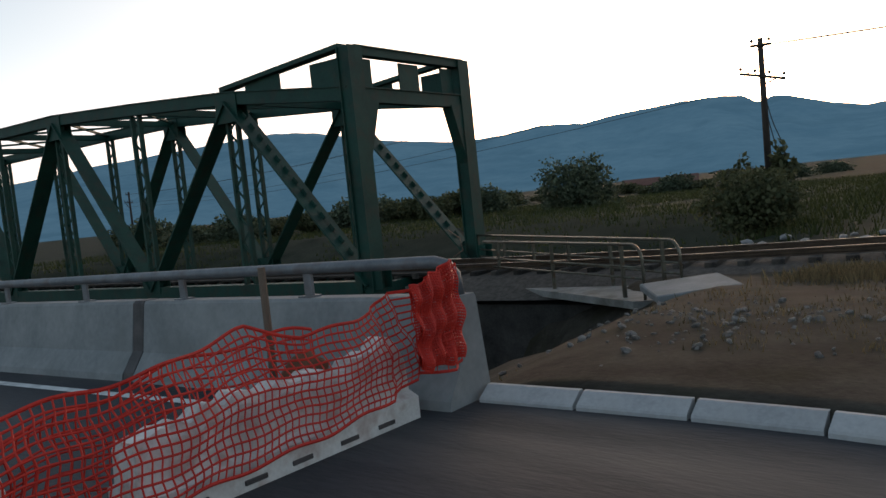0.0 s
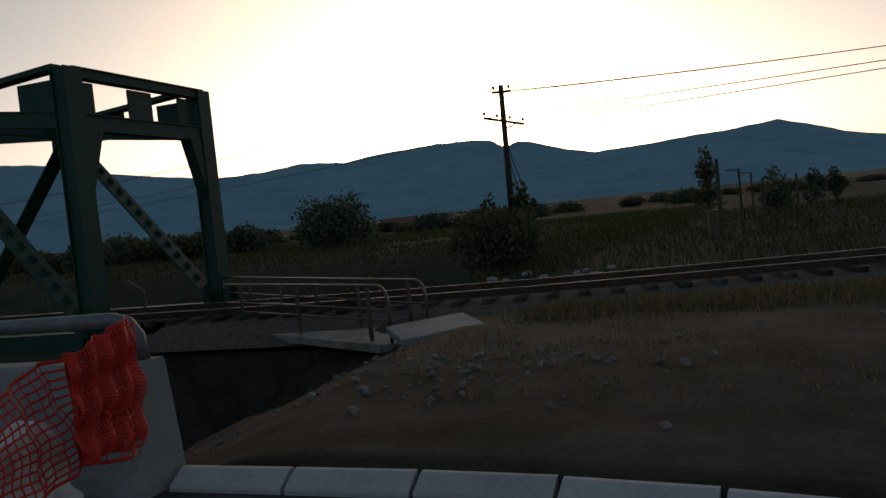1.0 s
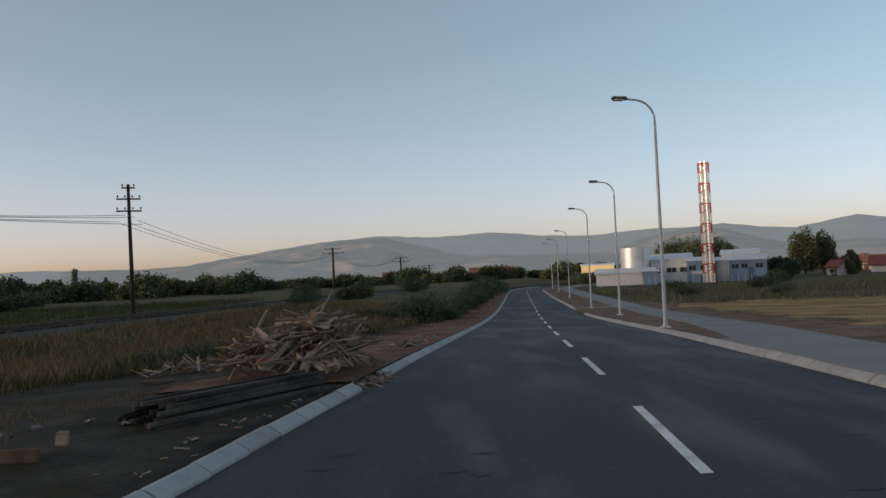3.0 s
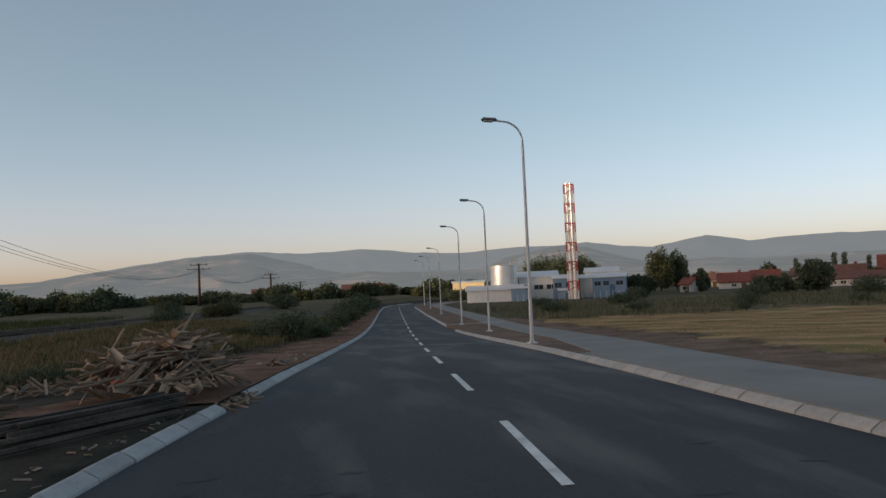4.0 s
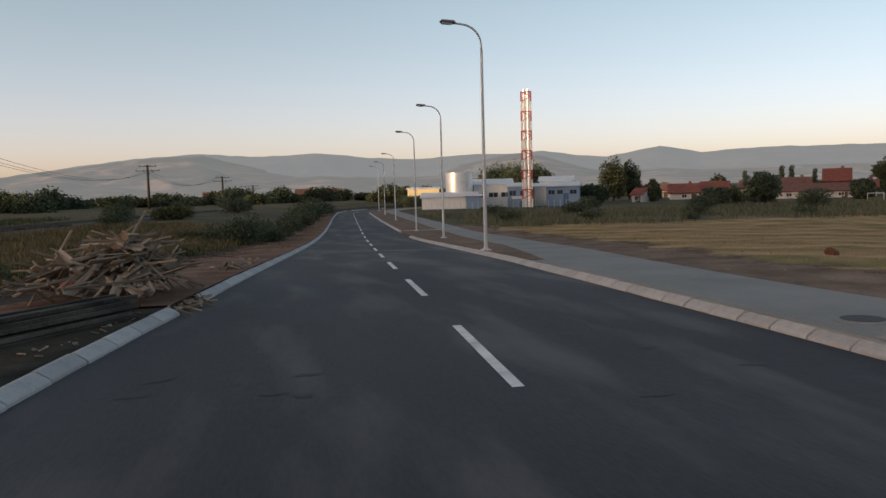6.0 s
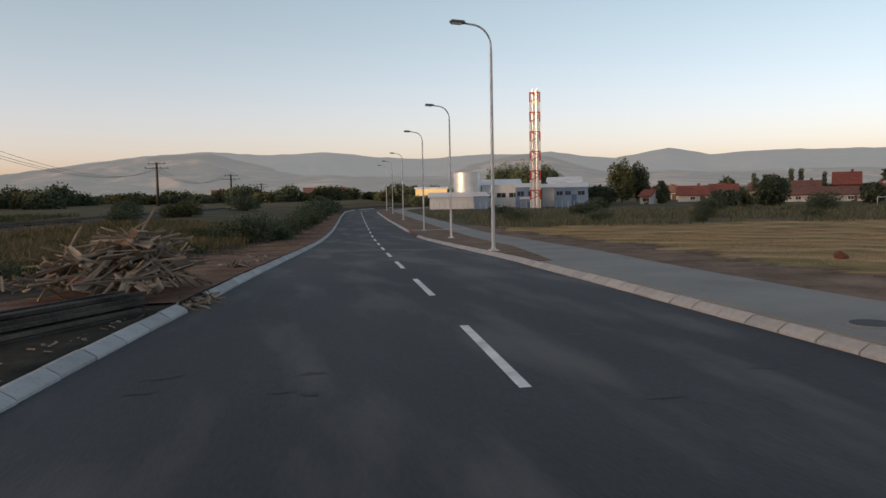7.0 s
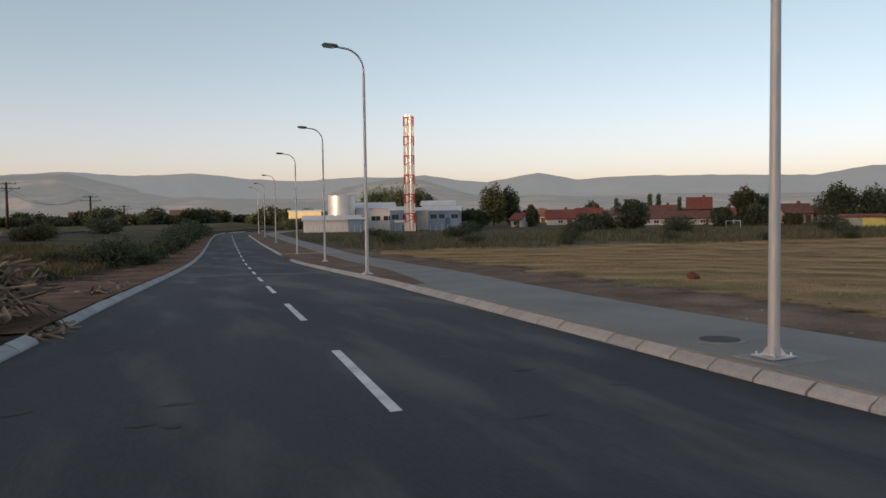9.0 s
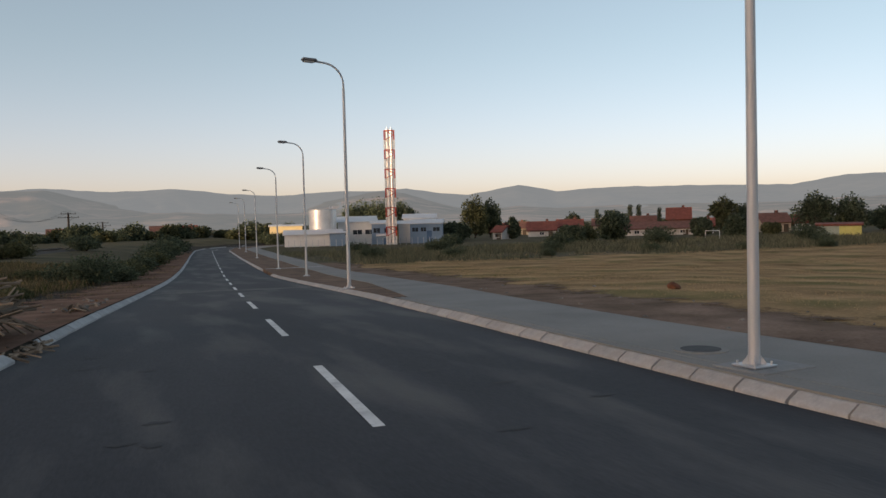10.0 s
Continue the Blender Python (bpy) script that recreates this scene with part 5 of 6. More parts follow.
def tree(name, h, w, seed, material, label, lobes=7, leaves=2600, leaf=0.16, trunk=0.28, group="trees round the fields", shape="round"):
    r = random.Random(seed)
    e = thing(name, label, "tree" if name != "bush" else "bush", group=group)
    bm = bmesh.new()
    th = h * trunk
    tr = max(0.05, h * 0.022)
    lean = r.uniform(-0.04, 0.04) * h
    tube(bm, [(0, 0, -0.3), (0, 0, 0.1), (lean * 0.4, 0, th), (lean, 0, h * 0.62), (lean * 1.2, 0, h * 0.85)], [tr * 1.5, tr * 1.15, tr * 0.85, tr * 0.45, tr * 0.15], 8)
    lb = []
    for k in range(lobes):
        a = k / lobes * math.tau + r.uniform(-0.4, 0.4)
        if shape == "poplar":
            z = th + (h - th) * (k + 0.5) / lobes
            c = (r.uniform(-0.08, 0.08) * w, r.uniform(-0.08, 0.08) * w, z)
            rr = w * 0.5 * (1 - 0.55 * abs((k + 0.5) / lobes - 0.4))
            lb.append((c, (rr, rr, (h - th) / lobes * 1.0)))
        else:
            z = max(h * r.uniform(0.16, 0.72), th)
            rad = w * r.uniform(0.12, 0.33)
            c = (rad * math.cos(a), rad * math.sin(a), z)
            rr = w * r.uniform(0.20, 0.31)
            lb.append((c, (rr, rr, min(rr, (h - z) * 0.95) * r.uniform(0.8, 1.05))))
        tube(bm, [(lean * 0.4, 0, th * r.uniform(0.7, 1.2)), tuple(0.5 * q for q in (c[0], c[1], c[2] + th)), c], [tr * 0.6, tr * 0.4, tr * 0.12], 6)
    if shape != "poplar":
        lb.append(((lean, 0, h * 0.72), (w * 0.27, w * 0.27, h * 0.26)))
    part("trunk", bm, M["bark"], e, "", True)
    part("crown", leaf_cloud("crown", lb, leaves, leaf, material, seed), None, e)
    return e


def bush(h, w, seed, material, label, leaves=1600, leaf=0.09, group="bushes on the waste ground"):
    r = random.Random(seed)
    e = thing("bush", label, "bush", group=group)
    bm = bmesh.new()
    lb = []
    for k in range(8):
        a = k / 8 * math.tau
        x, y = w * 0.3 * math.cos(a) * r.uniform(0.3, 1), w * 0.3 * math.sin(a) * r.uniform(0.3, 1)
        z = h * r.uniform(0.3, 0.62)
        lb.append(((x, y, z), (w * r.uniform(0.17, 0.28), w * r.uniform(0.17, 0.28), min(z, h - z) * r.uniform(0.8, 1.05))))
        tube(bm, [(x * 0.2, y * 0.2, -0.1), (x * 0.6, y * 0.6, z * 0.5), (x, y, z)], [0.03, 0.02, 0.01], 5)
    part("stems", bm, M["bark"], e)
    part("foliage", leaf_cloud("foliage", lb, leaves, leaf, material, seed), None, e)
    return e


def put(e, x, y, rz=0.0, s=1.0, dz=0.0):
    e.matrix_basis = pose(x, y, ground_z(x, y) + dz, 0, 0, rz) @ Matrix.Diagonal((s, s, s, 1))
    return e


def put_way(e, az, dist, rz=0.0, s=1.0, dz=0.0):
    p = way(az, dist)
    return put(e, p.x, p.y, rz, s, dz)


# trees against the western sky: bearing, distance, height, width
LD, LG = M["leaf_dry"], M["leaf"]
put_way(tree("tree", 7.4, 7.0, 1, LD, "tree with feathery drooping branches in silhouette", 12, 5200, 0.16, 0.06), -71.6, 78)
for k, (az, d, h, w) in enumerate(((-68.0, 84, 4.6, 6.5), (-65.0, 86, 4.9, 6.5), (-62.2, 88, 4.7, 6.0), (-57.2, 86, 4.5, 5.0), (-54.8, 88, 6.2, 6.2), (-52.6, 90, 7.2, 7.0), (-49.5, 100, 3.4, 5.5), (-46.5, 102, 3.3, 6.0), (-44.2, 104, 3.2, 5.0),
                                   (-41.4, 104, 6.2, 6.5), (-39.0, 106, 5.2, 5.5), (-36.4, 108, 4.3, 5.0), (-33.6, 104, 6.2, 5.0), (-31.4, 108, 5.0, 4.8))):
    put_way(tree("tree", h, w, 10 + k, LG, "dark leafy tree at the edge of the fields", 12, 4200, 0.2, 0.05), az, d)
far_a = tree("tree", 5.2, 7.0, 60, LG, "dark tree in the far tree line", 12, 2200, 0.32, 0.03)
far_b = tree("tree", 4.4, 6.0, 61, LD, "pale green tree in the far tree line", 12, 2200, 0.3, 0.03)
put_way(far_a, -29.2, 150)
put_way(far_b, -26.6, 170)
rnd = random.Random(11)
az = -30.5
while az < 14:
    d = rnd.uniform(140, 185) if az < -14 else rnd.uniform(170, 235) if az < -3 else rnd.uniform(165, 200)
    copy_thing(rnd.choice((far_a, far_b)), pose(*way(az, d, -0.9), 0, 0, rnd.uniform(0, 360)) @ Matrix.Diagonal((1, 1, rnd.uniform(0.6, 1.0) * (0.85 if az > -14 else 1.05), 1)))
    az += rnd.uniform(0.7, 1.5)
az = -100.0
while az < -76:
    copy_thing(rnd.choice((far_a, far_b)), pose(*way(az, rnd.uniform(120, 170), -0.8), 0, 0, rnd.uniform(0, 360)) @ Matrix.Diagonal((0.9, 0.9, rnd.uniform(0.25, 0.5), 1)))
    az += rnd.uniform(1.2, 2.4)
az = -150.0
while az < -104:
    copy_thing(rnd.choice((far_a, far_b)), pose(*way(az, rnd.uniform(110, 150), -0.8), 0, 0, rnd.uniform(0, 360)) @ Matrix.Diagonal((0.9, 0.9, rnd.uniform(0.3, 0.62), 1)))
    az += rnd.uniform(1.4, 2.6)
az = -153.0
while az < -125:
    copy_thing(rnd.choice((far_a, far_b)), pose(*way(az, rnd.uniform(84, 112), -0.8), 0, 0, rnd.uniform(0, 360)) @ Matrix.Diagonal((0.8, 0.8, rnd.uniform(0.5, 0.8), 1)))
    az += rnd.uniform(0.9, 1.8)
az = -60.0
while az < -28:
    copy_thing(rnd.choice((far_a, far_b)), pose(*way(az, rnd.uniform(98, 125), -0.7), 0, 0, rnd.uniform(0, 360)) @ Matrix.Diagonal((0.75, 0.75, rnd.uniform(0.38, 0.62), 1)))
    az += rnd.uniform(1.1, 1.9)
az = 15.0
while az < 56:
    copy_thing(rnd.choice((far_a, far_b)), pose(*way(az, rnd.uniform(190, 240), -1.6), 0, 0, rnd.uniform(0, 360)) @ Matrix.Diagonal((1, 1, rnd.uniform(0.5, 0.8), 1)))
    az += rnd.uniform(0.9, 1.8)
pop = tree("poplar", 8.0, 1.9, 70, LG, "slender dark poplar tree standing upright", 9, 1500, 0.2, 0.08, "poplars", "poplar")
put_way(pop, -25.2, 165, 0, 0.75)
for az, d, s in ((-23.3, 165, 0.72), (33.1, 175, 0.85), (35.4, 175, 0.98), (36.0, 177, 0.98), (37.4, 176, 0.85)):
    q = way(az, d)
    copy_thing(pop, pose(q.x, q.y, -1.5 if az > 0 else -0.8, 0, 0, az * 9) @ Matrix.Diagonal((s, s, s, 1)))
# round tree and bush under the pole
put_way(tree("tree", 4.9, 7.8, 81, LG, "broad dark tree standing in the field", 14, 6000, 0.2, 0.05), -121.2, 75, 0, 1.0)
bsh = bush(2.6, 4.6, 90, LD, "large shaggy bush below the telegraph pole", 5200, 0.11)
put(bsh, -24.6, -8.9, 0, 0.88)
put(tree("tree", 3.4, 1.5, 92, LD, "young ragged sapling growing beside the telegraph pole", 6, 900, 0.13, 0.2), -29.3, -10.9)
put(tree("tree", 3.5, 1.2, 93, LD, "young sapling grown round the telegraph pole", 6, 700, 0.13, 0.2), -29.6, -9.6)
# young trees, posts and lamps by the far path
put_way(tree("tree", 3.7, 1.4, 95, LD, "young thin tree with small crown", 5, 700, 0.12, 0.45), -95.0, 36)
put_way(tree("tree", 2.9, 2.2, 96, LG, "small dark tree by the path", 6, 1200, 0.13, 0.3), -90.6, 52)
put_way(tree("tree", 2.6, 1.9, 97, LG, "small dark tree by the path", 6, 1000, 0.13, 0.3), -88.2, 58)
put_way(tree("tree", 2.5, 1.7, 98, LG, "small dark tree by the path", 6, 1000, 0.13, 0.3), -87.0, 60)
for az, d, h, lamp in ((-94.3, 33, 3.1, False), (-92.9, 36, 2.7, True), (-92.1, 44, 2.6, True), (-89.3, 50, 2.3, False), (-91.4, 48, 2.2, False)):
    p = way(az, d)
    e = thing("path_lamp" if lamp else "wooden_post", "dark post with a flat lamp head by the far path" if lamp else "dark weathered post standing in the field", "lamp post" if lamp else "post", (p.x, p.y, ground_z(p.x, p.y)), -az)
    bm = bmesh.new()
    tube(bm, [(0, 0, -0.2), (0, 0, h)], [0.09, 0.07] if not lamp else [0.06, 0.045], 8)
    part("post", bm, M["old_wood"], e)
    if lamp:
        bm = bmesh.new()
        beam(bm, (0.05, 0, h - 0.06), (-0.55, 0, h - 0.02), 0.16, 0.08, (0, 0, 1), 0.02)
        part("lamp_head", bm, M["lamp_head"], e)
p = way(-94.9, 32)
bm = bmesh.new()
box(bm, (p.x, p.y, ground_z(p.x, p.y) + 0.55), (0.28, 0.28, 1.15), pose(0, 0, 0, 0, 2, 20), 0.02)
solid("post_stump", bm, M["old_wood"], "short thick dark post stump", "post")

# bushes beside the road and round the fields
bA = bush(1.5, 3.0, 101, LG, "dense dark bush beside the road", 3200, 0.07)
put(bA, -1.5, 41.5, 0, 1.05)
bB = bush(1.2, 2.6, 102, LD, "dry greenish bush beside the road", 2600, 0.07)
put(bB, -8.1, 74.6, 0, 1.25)
for k, (x, y, s, kind) in enumerate(((-6.9, 17.5, 0.38, 0), (-6.0, 18.2, 0.42, 0), (-8.0, 18, 0.36, 0), (-2.6, 43, 0.9, 0), (-0.1, 44.5, 0.75, 0), (-4.4, 45, 0.55, 1), (-0.3, 47, 0.8, 0), (0.2, 52, 0.9, 1), (-2, 51, 0.9, 0), (1.2, 60, 1.0, 0), (2.0, 68, 1.1, 1), (3.0, 78, 1.3, 0), (4.2, 90, 1.6, 0), (5.4, 102, 1.9, 0), (-3.4, 30, 0.4, 1), (-6.5, 34, 0.45, 1), (-11, 60, 1.0, 0), (-9, 75, 1.2, 1), (-15, 84, 1.3, 0), (-4, 98, 1.5, 0), (-14, 21, 0.6, 1), (-12, 15, 0.5, 1),
                                     (20, 66, 0.9, 0), (26, 62, 0.8, 0), (33, 58, 0.6, 0), (38, 66, 0.95, 0), (45, 60, 0.7, 0), (52, 56, 0.6, 0), (60, 54, 0.7, 0), (66, 60, 0.9, 0), (31, 78, 1.2, 0), (47, 80, 1.4, 0), (58, 76, 1.4, 0), (75, 70, 1.5, 0), (24, 84, 1.0, 0), (84, 62, 1.6, 0), (40, 96, 1.4, 0), (70, 92, 1.6, 0))):
    copy_thing((bA, bB)[kind], pose(x, y, ground_z(x, y) - 0.05, 0, 0, k * 47) @ Matrix.Diagonal((s * 1.1, s * 1.1, s * 0.8, 1)))

# trees among the houses
for k, (az, d, h, w, m_) in enumerate(((15.4, 165, 8.0, 7.0, LG), (16.4, 168, 9.0, 7.5, LG), (17.4, 164, 8.8, 7.5, LG), (18.4, 168, 8.8, 7.5, LG), (19.2, 166, 7.6, 6.5, LG), (24.4, 152, 8.4, 5.6, LD), (25.5, 155, 7.8, 4.8, LG), (22.8, 138, 3.2, 3.4, LG), (23.4, 134, 3.0, 3.5, LG), (27.1, 138, 3.8, 3.0, LG),  (40.2, 130, 3.0, 3.4, LG), (42.4, 128, 3.4, 4.0, LG), (44.6, 126, 1.9, 2.6, LD), (34.2, 118, 4.3, 5.2, LG), (31.3, 110, 2.3, 3.6, LG), (32.4, 112, 1.9, 2.6, LD), (41.6, 160, 7.0, 5.4, LD), (43.0, 165, 5.4, 4.5, LG), (47.3, 140, 6.8, 6.2, LG), (49.4, 142, 6.2, 6.5, LG), (51.2, 150, 4.2, 4, LG), (31.4, 160, 4.6, 3.6, LG))):
    put_way(tree("tree", h, w, 120 + k, m_, "leafy tree among the houses", 14, 4600, 0.22, 0.05), az, d)


def tufts(name, n, area, hgt, material, label, seed, keep=None, blades=5, spread=0.12, width=0.012):
    """Grass as one object: thin bent blades in tufts."""
    r = np.random.RandomState(seed)
    V, F = [], []
    done = 0
    while done < n:
        x, y = area(r)
        if keep and not keep(x, y):
            done += 1
            continue
        z = ground_z(x, y) - 0.02
        hh = hgt * r.uniform(0.55, 1.25)
        for _ in range(blades):
            bx, by = x + r.normal(0, spread), y + r.normal(0, spread)
            a, b = r.uniform(0, 6.283), r.uniform(0, 6.283)
            l, w = hh * r.uniform(0.6, 1.2), width * r.uniform(0.7, 1.5)
            lean = l * r.uniform(0.1, 0.5)
            i = len(V)
            V += [(bx - w * math.cos(a), by - w * math.sin(a), z), (bx + w * math.cos(a), by + w * math.sin(a), z), (bx + lean * 0.35 * math.cos(b), by + lean * 0.35 * math.sin(b), z + l * 0.6), (bx + lean * math.cos(b), by + lean * math.sin(b), z + l)]
            F += [(i, i + 1, i + 2), (i + 2, i + 1, i + 3)]
        done += 1
    me = bpy.data.meshes.new(name)
    me.from_pydata(V, [], F)
    me.materials.append(material)
    return tagged(new(name, me), label, "grass", "", "stuff")


def patch(x, y, s=0.18, t=0.0):
    return noise.noise((x * s, y * s, 4.2)) > t


def left_tall(r):
    y = r.uniform(4, 62)
    lo = float(np.interp(y, [4, 10, 20, 45, 62], [-9.5, -9.5, -4.2, -0.8, -0.2]))
    x = r.uniform(track_c(y) + 3.2, lo)
    return x, y


tufts("tall_grass", 12000, left_tall, 0.36, M["grass_olive"], "tall dry yellow-green grass beside the railway", 5, lambda x, y: patch(x, y, 0.25, -0.08) or patch(x, y, 0.9, 0.2), 8, 0.22, 0.007)
tufts("green_weeds", 4500, left_tall, 0.34, M["grass_green"], "green weeds among the dry grass", 6, lambda x, y: patch(x + 40, y, 0.3, -0.15), 7, 0.2, 0.009)
tufts("field_grass_far_side", 11000, lambda r: (track_c(0) - 3 - r.uniform(0, 45), r.uniform(-12, 90)), 0.4, M["grass_green"], "rough grass of the fields beyond the railway", 7, None, 4, 0.25, 0.03)
tufts("waste_grass", 3600, lambda r: (r.uniform(-14, -4.2), r.uniform(-4.5, 12)), 0.08, M["grass_olive"], "thin weeds on the waste ground", 8, lambda x, y: patch(x, y, 0.4, 0.05), 6, 0.10, 0.008)
tufts("bank_weeds", 3200, lambda r: (lambda y: (track_c(y) + 2.3 + abs(r.normal(0, 1.3)), y))(r.uniform(-4.2, 9)), 0.22, M["grass_olive"], "low rough weeds along the railway bank", 17, lambda x, y: patch(x, y, 0.5, -0.2), 6, 0.12, 0.010)
tufts("river_meadow_grass", 9000, lambda r: (r.uniform(-95, -22), r.uniform(-75, -6)), 0.35, M["grass_green"], "rough grass of the meadow beyond the river", 18, lambda x, y: patch(x, y, 0.08, -0.25), 5, 0.4, 0.04)
tufts("verge_weeds", 1500, lambda r: (lambda y: (kerb_left(y) - 0.5 - abs(r.normal(0, 2.0)), y))(r.uniform(18, 70)), 0.14, M["grass_olive"], "thin dry weeds beside the kerb", 9, lambda x, y: patch(x, y, 0.5, 0.15), 5, 0.1, 0.01)


def right_field(r):
    y = r.uniform(4, 70)
    return walk_out(y) + 1.2 + abs(r.uniform(0, 1)) ** 1.3 * 55, y


tufts("dry_field_grass", 42000, right_field, 0.05, M["grass_dry"], "short dry ochre grass of the open field", 12, lambda x, y: x - walk_out(y) > 1.6 + 3.2 * (0.5 + 0.5 * noise.noise((x * 0.3, y * 0.3, 0))) and patch(x, y, 0.15, -0.25), 5, 0.22, 0.009)
tufts("green_field_grass", 11000, right_field, 0.06, M["grass_fresh"], "greener patches of short grass in the field", 13, lambda x, y: patch(x + 11, y, 0.10, 0.10) or (x - walk_out(y) < 9 and y > 18 and patch(x, y + 30, 0.2, -0.2)), 5, 0.2, 0.010)
tufts("reeds", 12000, lambda r: (r.uniform(16, 95), r.uniform(54, 90)), 0.46, M["reed"], "belt of dark reeds and weeds behind the field", 14, lambda x, y: y > 55 + 5 * noise.noise((x * 0.1, 0, 0)) - 0.05 * (x - 16) and patch(x, y, 0.14, -0.28), 4, 0.34, 0.03)

# ---- works with the flue mast ----


def wall_box(bm, x0, x1, y0, y1, z0, z1):
    return box(bm, ((x0 + x1) / 2, (y0 + y1) / 2, (z0 + z1) / 2), (x1 - x0, y1 - y0, z1 - z0))


def window(parent, x, y, z, w, h, frame_m="wall_white"):
    """A window on a wall that faces -y."""
    bm = bmesh.new()
    for c, s in (((x - w / 2, y, z), (0.08, 0.10, h + 0.08)), ((x + w / 2, y, z), (0.08, 0.10, h + 0.08)), ((x, y, z + h / 2), (w, 0.10, 0.08)), ((x, y - 0.03, z - h / 2), (w + 0.1, 0.16, 0.08)), ((x, y, z), (0.05, 0.09, h))):
        box(bm, c, s)
    f = part("window", bm, M[frame_m], parent)
    bm = bmesh.new()
    box(bm, (x, y + 0.01, z), (w - 0.08, 0.05, h - 0.08))
    part("pane", bm, M["glass"], f, "dark window pane")


def shed(label, at, rz, w, d, h, ridge, wall_m, roof_m, wins=(), doors=(), name="warehouse"):
    """A low hall: walls, a shallow gabled roof whose ridge runs along x, windows and doors in the front."""
    e = thing(name, label, "building", at, rz, kind="")
    bm = bmesh.new()
    sec = [(0, 0), (0, h), (d / 2, h + ridge), (d, h), (d, 0)]
    a = [bm.verts.new((-w / 2, y, z)) for y, z in sec]
    b = [bm.verts.new((w / 2, y, z)) for y, z in sec]
    bm.faces.new(a)
    bm.faces.new(b[::-1])
    for k in range(5):
        bm.faces.new((a[k], b[k], b[(k + 1) % 5], a[(k + 1) % 5]))
    bmesh.ops.recalc_face_normals(bm, faces=bm.faces)
    part("wall", bm, M[wall_m], e)
    bm = bmesh.new()
    sl = math.degrees(math.atan2(ridge, d / 2))
    for s in (-1, 1):
        ln = math.hypot(d / 2, ridge) + 0.3
        box(bm, (0, d / 2 + s * (d / 4 + 0.12), h + ridge / 2 + 0.03), (w + 0.5, ln, 0.12), pose(0, 0, 0, -s * sl, 0, 0))
    part("roof", bm, M[roof_m], e)
    for x, z, ww, hh in wins:
        window(e, x, -0.03, z, ww, hh, wall_m)
    for x, ww, hh in doors:
        bm = bmesh.new()
        box(bm, (x, -0.03, hh / 2), (ww, 0.1, hh), None, 0.01)
        dd = part("door", bm, M["door_blue"], e, "blue steel door")
        bm = bmesh.new()
        box(bm, (x + ww * 0.38, -0.1, hh * 0.5), (0.06, 0.06, 0.2))
        part("handle", bm, M["galv"], dd)
    for k in range(int(w / 1.2)):
        bm = bmesh.new()
        x = -w / 2 + 0.6 + k * 1.2
        box(bm, (x, -0.012, h / 2), (0.03, 0.02, h - 0.1))
        part("cladding_joint", bm, M[wall_m], e)
    return e


GZ = -1.62
q = way(12.75, 121)
shed("low white shed with sheet cladding", (q.x, q.y, GZ), -13, 8.6, 6, 1.95, 0.65, "wall_white", "roof_white")
q = way(14.45, 119.5)
shed("small blue annex of the white shed", (q.x, q.y, GZ), -14, 2.3, 3, 2.1, 0.2, "wall_blue", "roof_white")
q = way(15.9, 127)
shed("cream white workshop hall with a row of windows", (q.x, q.y, GZ), -15, 6.2, 12, 3.7, 0.9, "wall_white", "roof_white", ((-2.0, 2.1, 1.5, 0.8), (0, 2.1, 1.5, 0.8), (2.0, 2.1, 1.6, 0.8)))
q = way(17.75, 124)
shed("blue grey workshop hall with high windows", (q.x, q.y, GZ), -17, 3.6, 11, 3.35, 0.5, "wall_blue", "roof_white", ((-1.0, 2.3, 1.1, 0.8), (0.7, 2.3, 1.1, 0.8)))
q = way(17.95, 121)
shed("low lean-to with a dark opening before the hall", (q.x, q.y, GZ), -17, 2.6, 2.4, 1.5, 0.2, "wall_blue", "roof_white", (), ((0.2, 1.5, 1.1),))
q = way(19.35, 126)
shed("white end wall of the second workshop hall", (q.x, q.y, GZ), -19, 2.2, 10, 3.2, 0.5, "wall_white", "roof_white")
q = way(20.85, 123)
shed("blue and white workshop hall with a blue door", (q.x, q.y, GZ), -23, 5.0, 11, 3.2, 0.6, "wall_blue", "roof_white", ((-1.7, 2.3, 1.0, 0.7), (-0.4, 2.3, 0.9, 0.7), (1.6, 2.3, 1.1, 0.7)), ((0.5, 0.8, 2.1),))
q = way(20.4, 131)
shed("white hall roof rising behind the workshops", (q.x, q.y, GZ), -21, 5.4, 9, 4.1, 0.7, "wall_white", "roof_white")
q = way(13.45, 126)
tank = thing("storage_tank", "upright shiny steel storage tank with ladder", "tank", (q.x, q.y, GZ))
bm = bmesh.new()
bmesh.ops.create_cone(bm, cap_ends=True, segments=40, radius1=2.15, radius2=2.15, depth=5.8, matrix=Matrix.Translation((0, 0, 2.9)))
part("shell", bm, M["tank"], tank)
for z in (1.9, 3.8, 5.75):
    bm = bmesh.new()
    tube(bm, [(2.17 * math.cos(a), 2.17 * math.sin(a), z) for a in np.linspace(0, math.tau, 41)], 0.04, 6, False)
    part("rib", bm, M["tank"], tank)
bm = bmesh.new()
for x in (0.6, 1.0):
    tube(bm, [(x, -2.15, 0), (x, -2.15, 6.2)], 0.03, 6)
for k in range(18):
    tube(bm, [(0.6, -2.15, 0.3 + k * 0.33), (1.0, -2.15, 0.3 + k * 0.33)], 0.02, 5)
part("ladder", bm, M["galv"], tank)

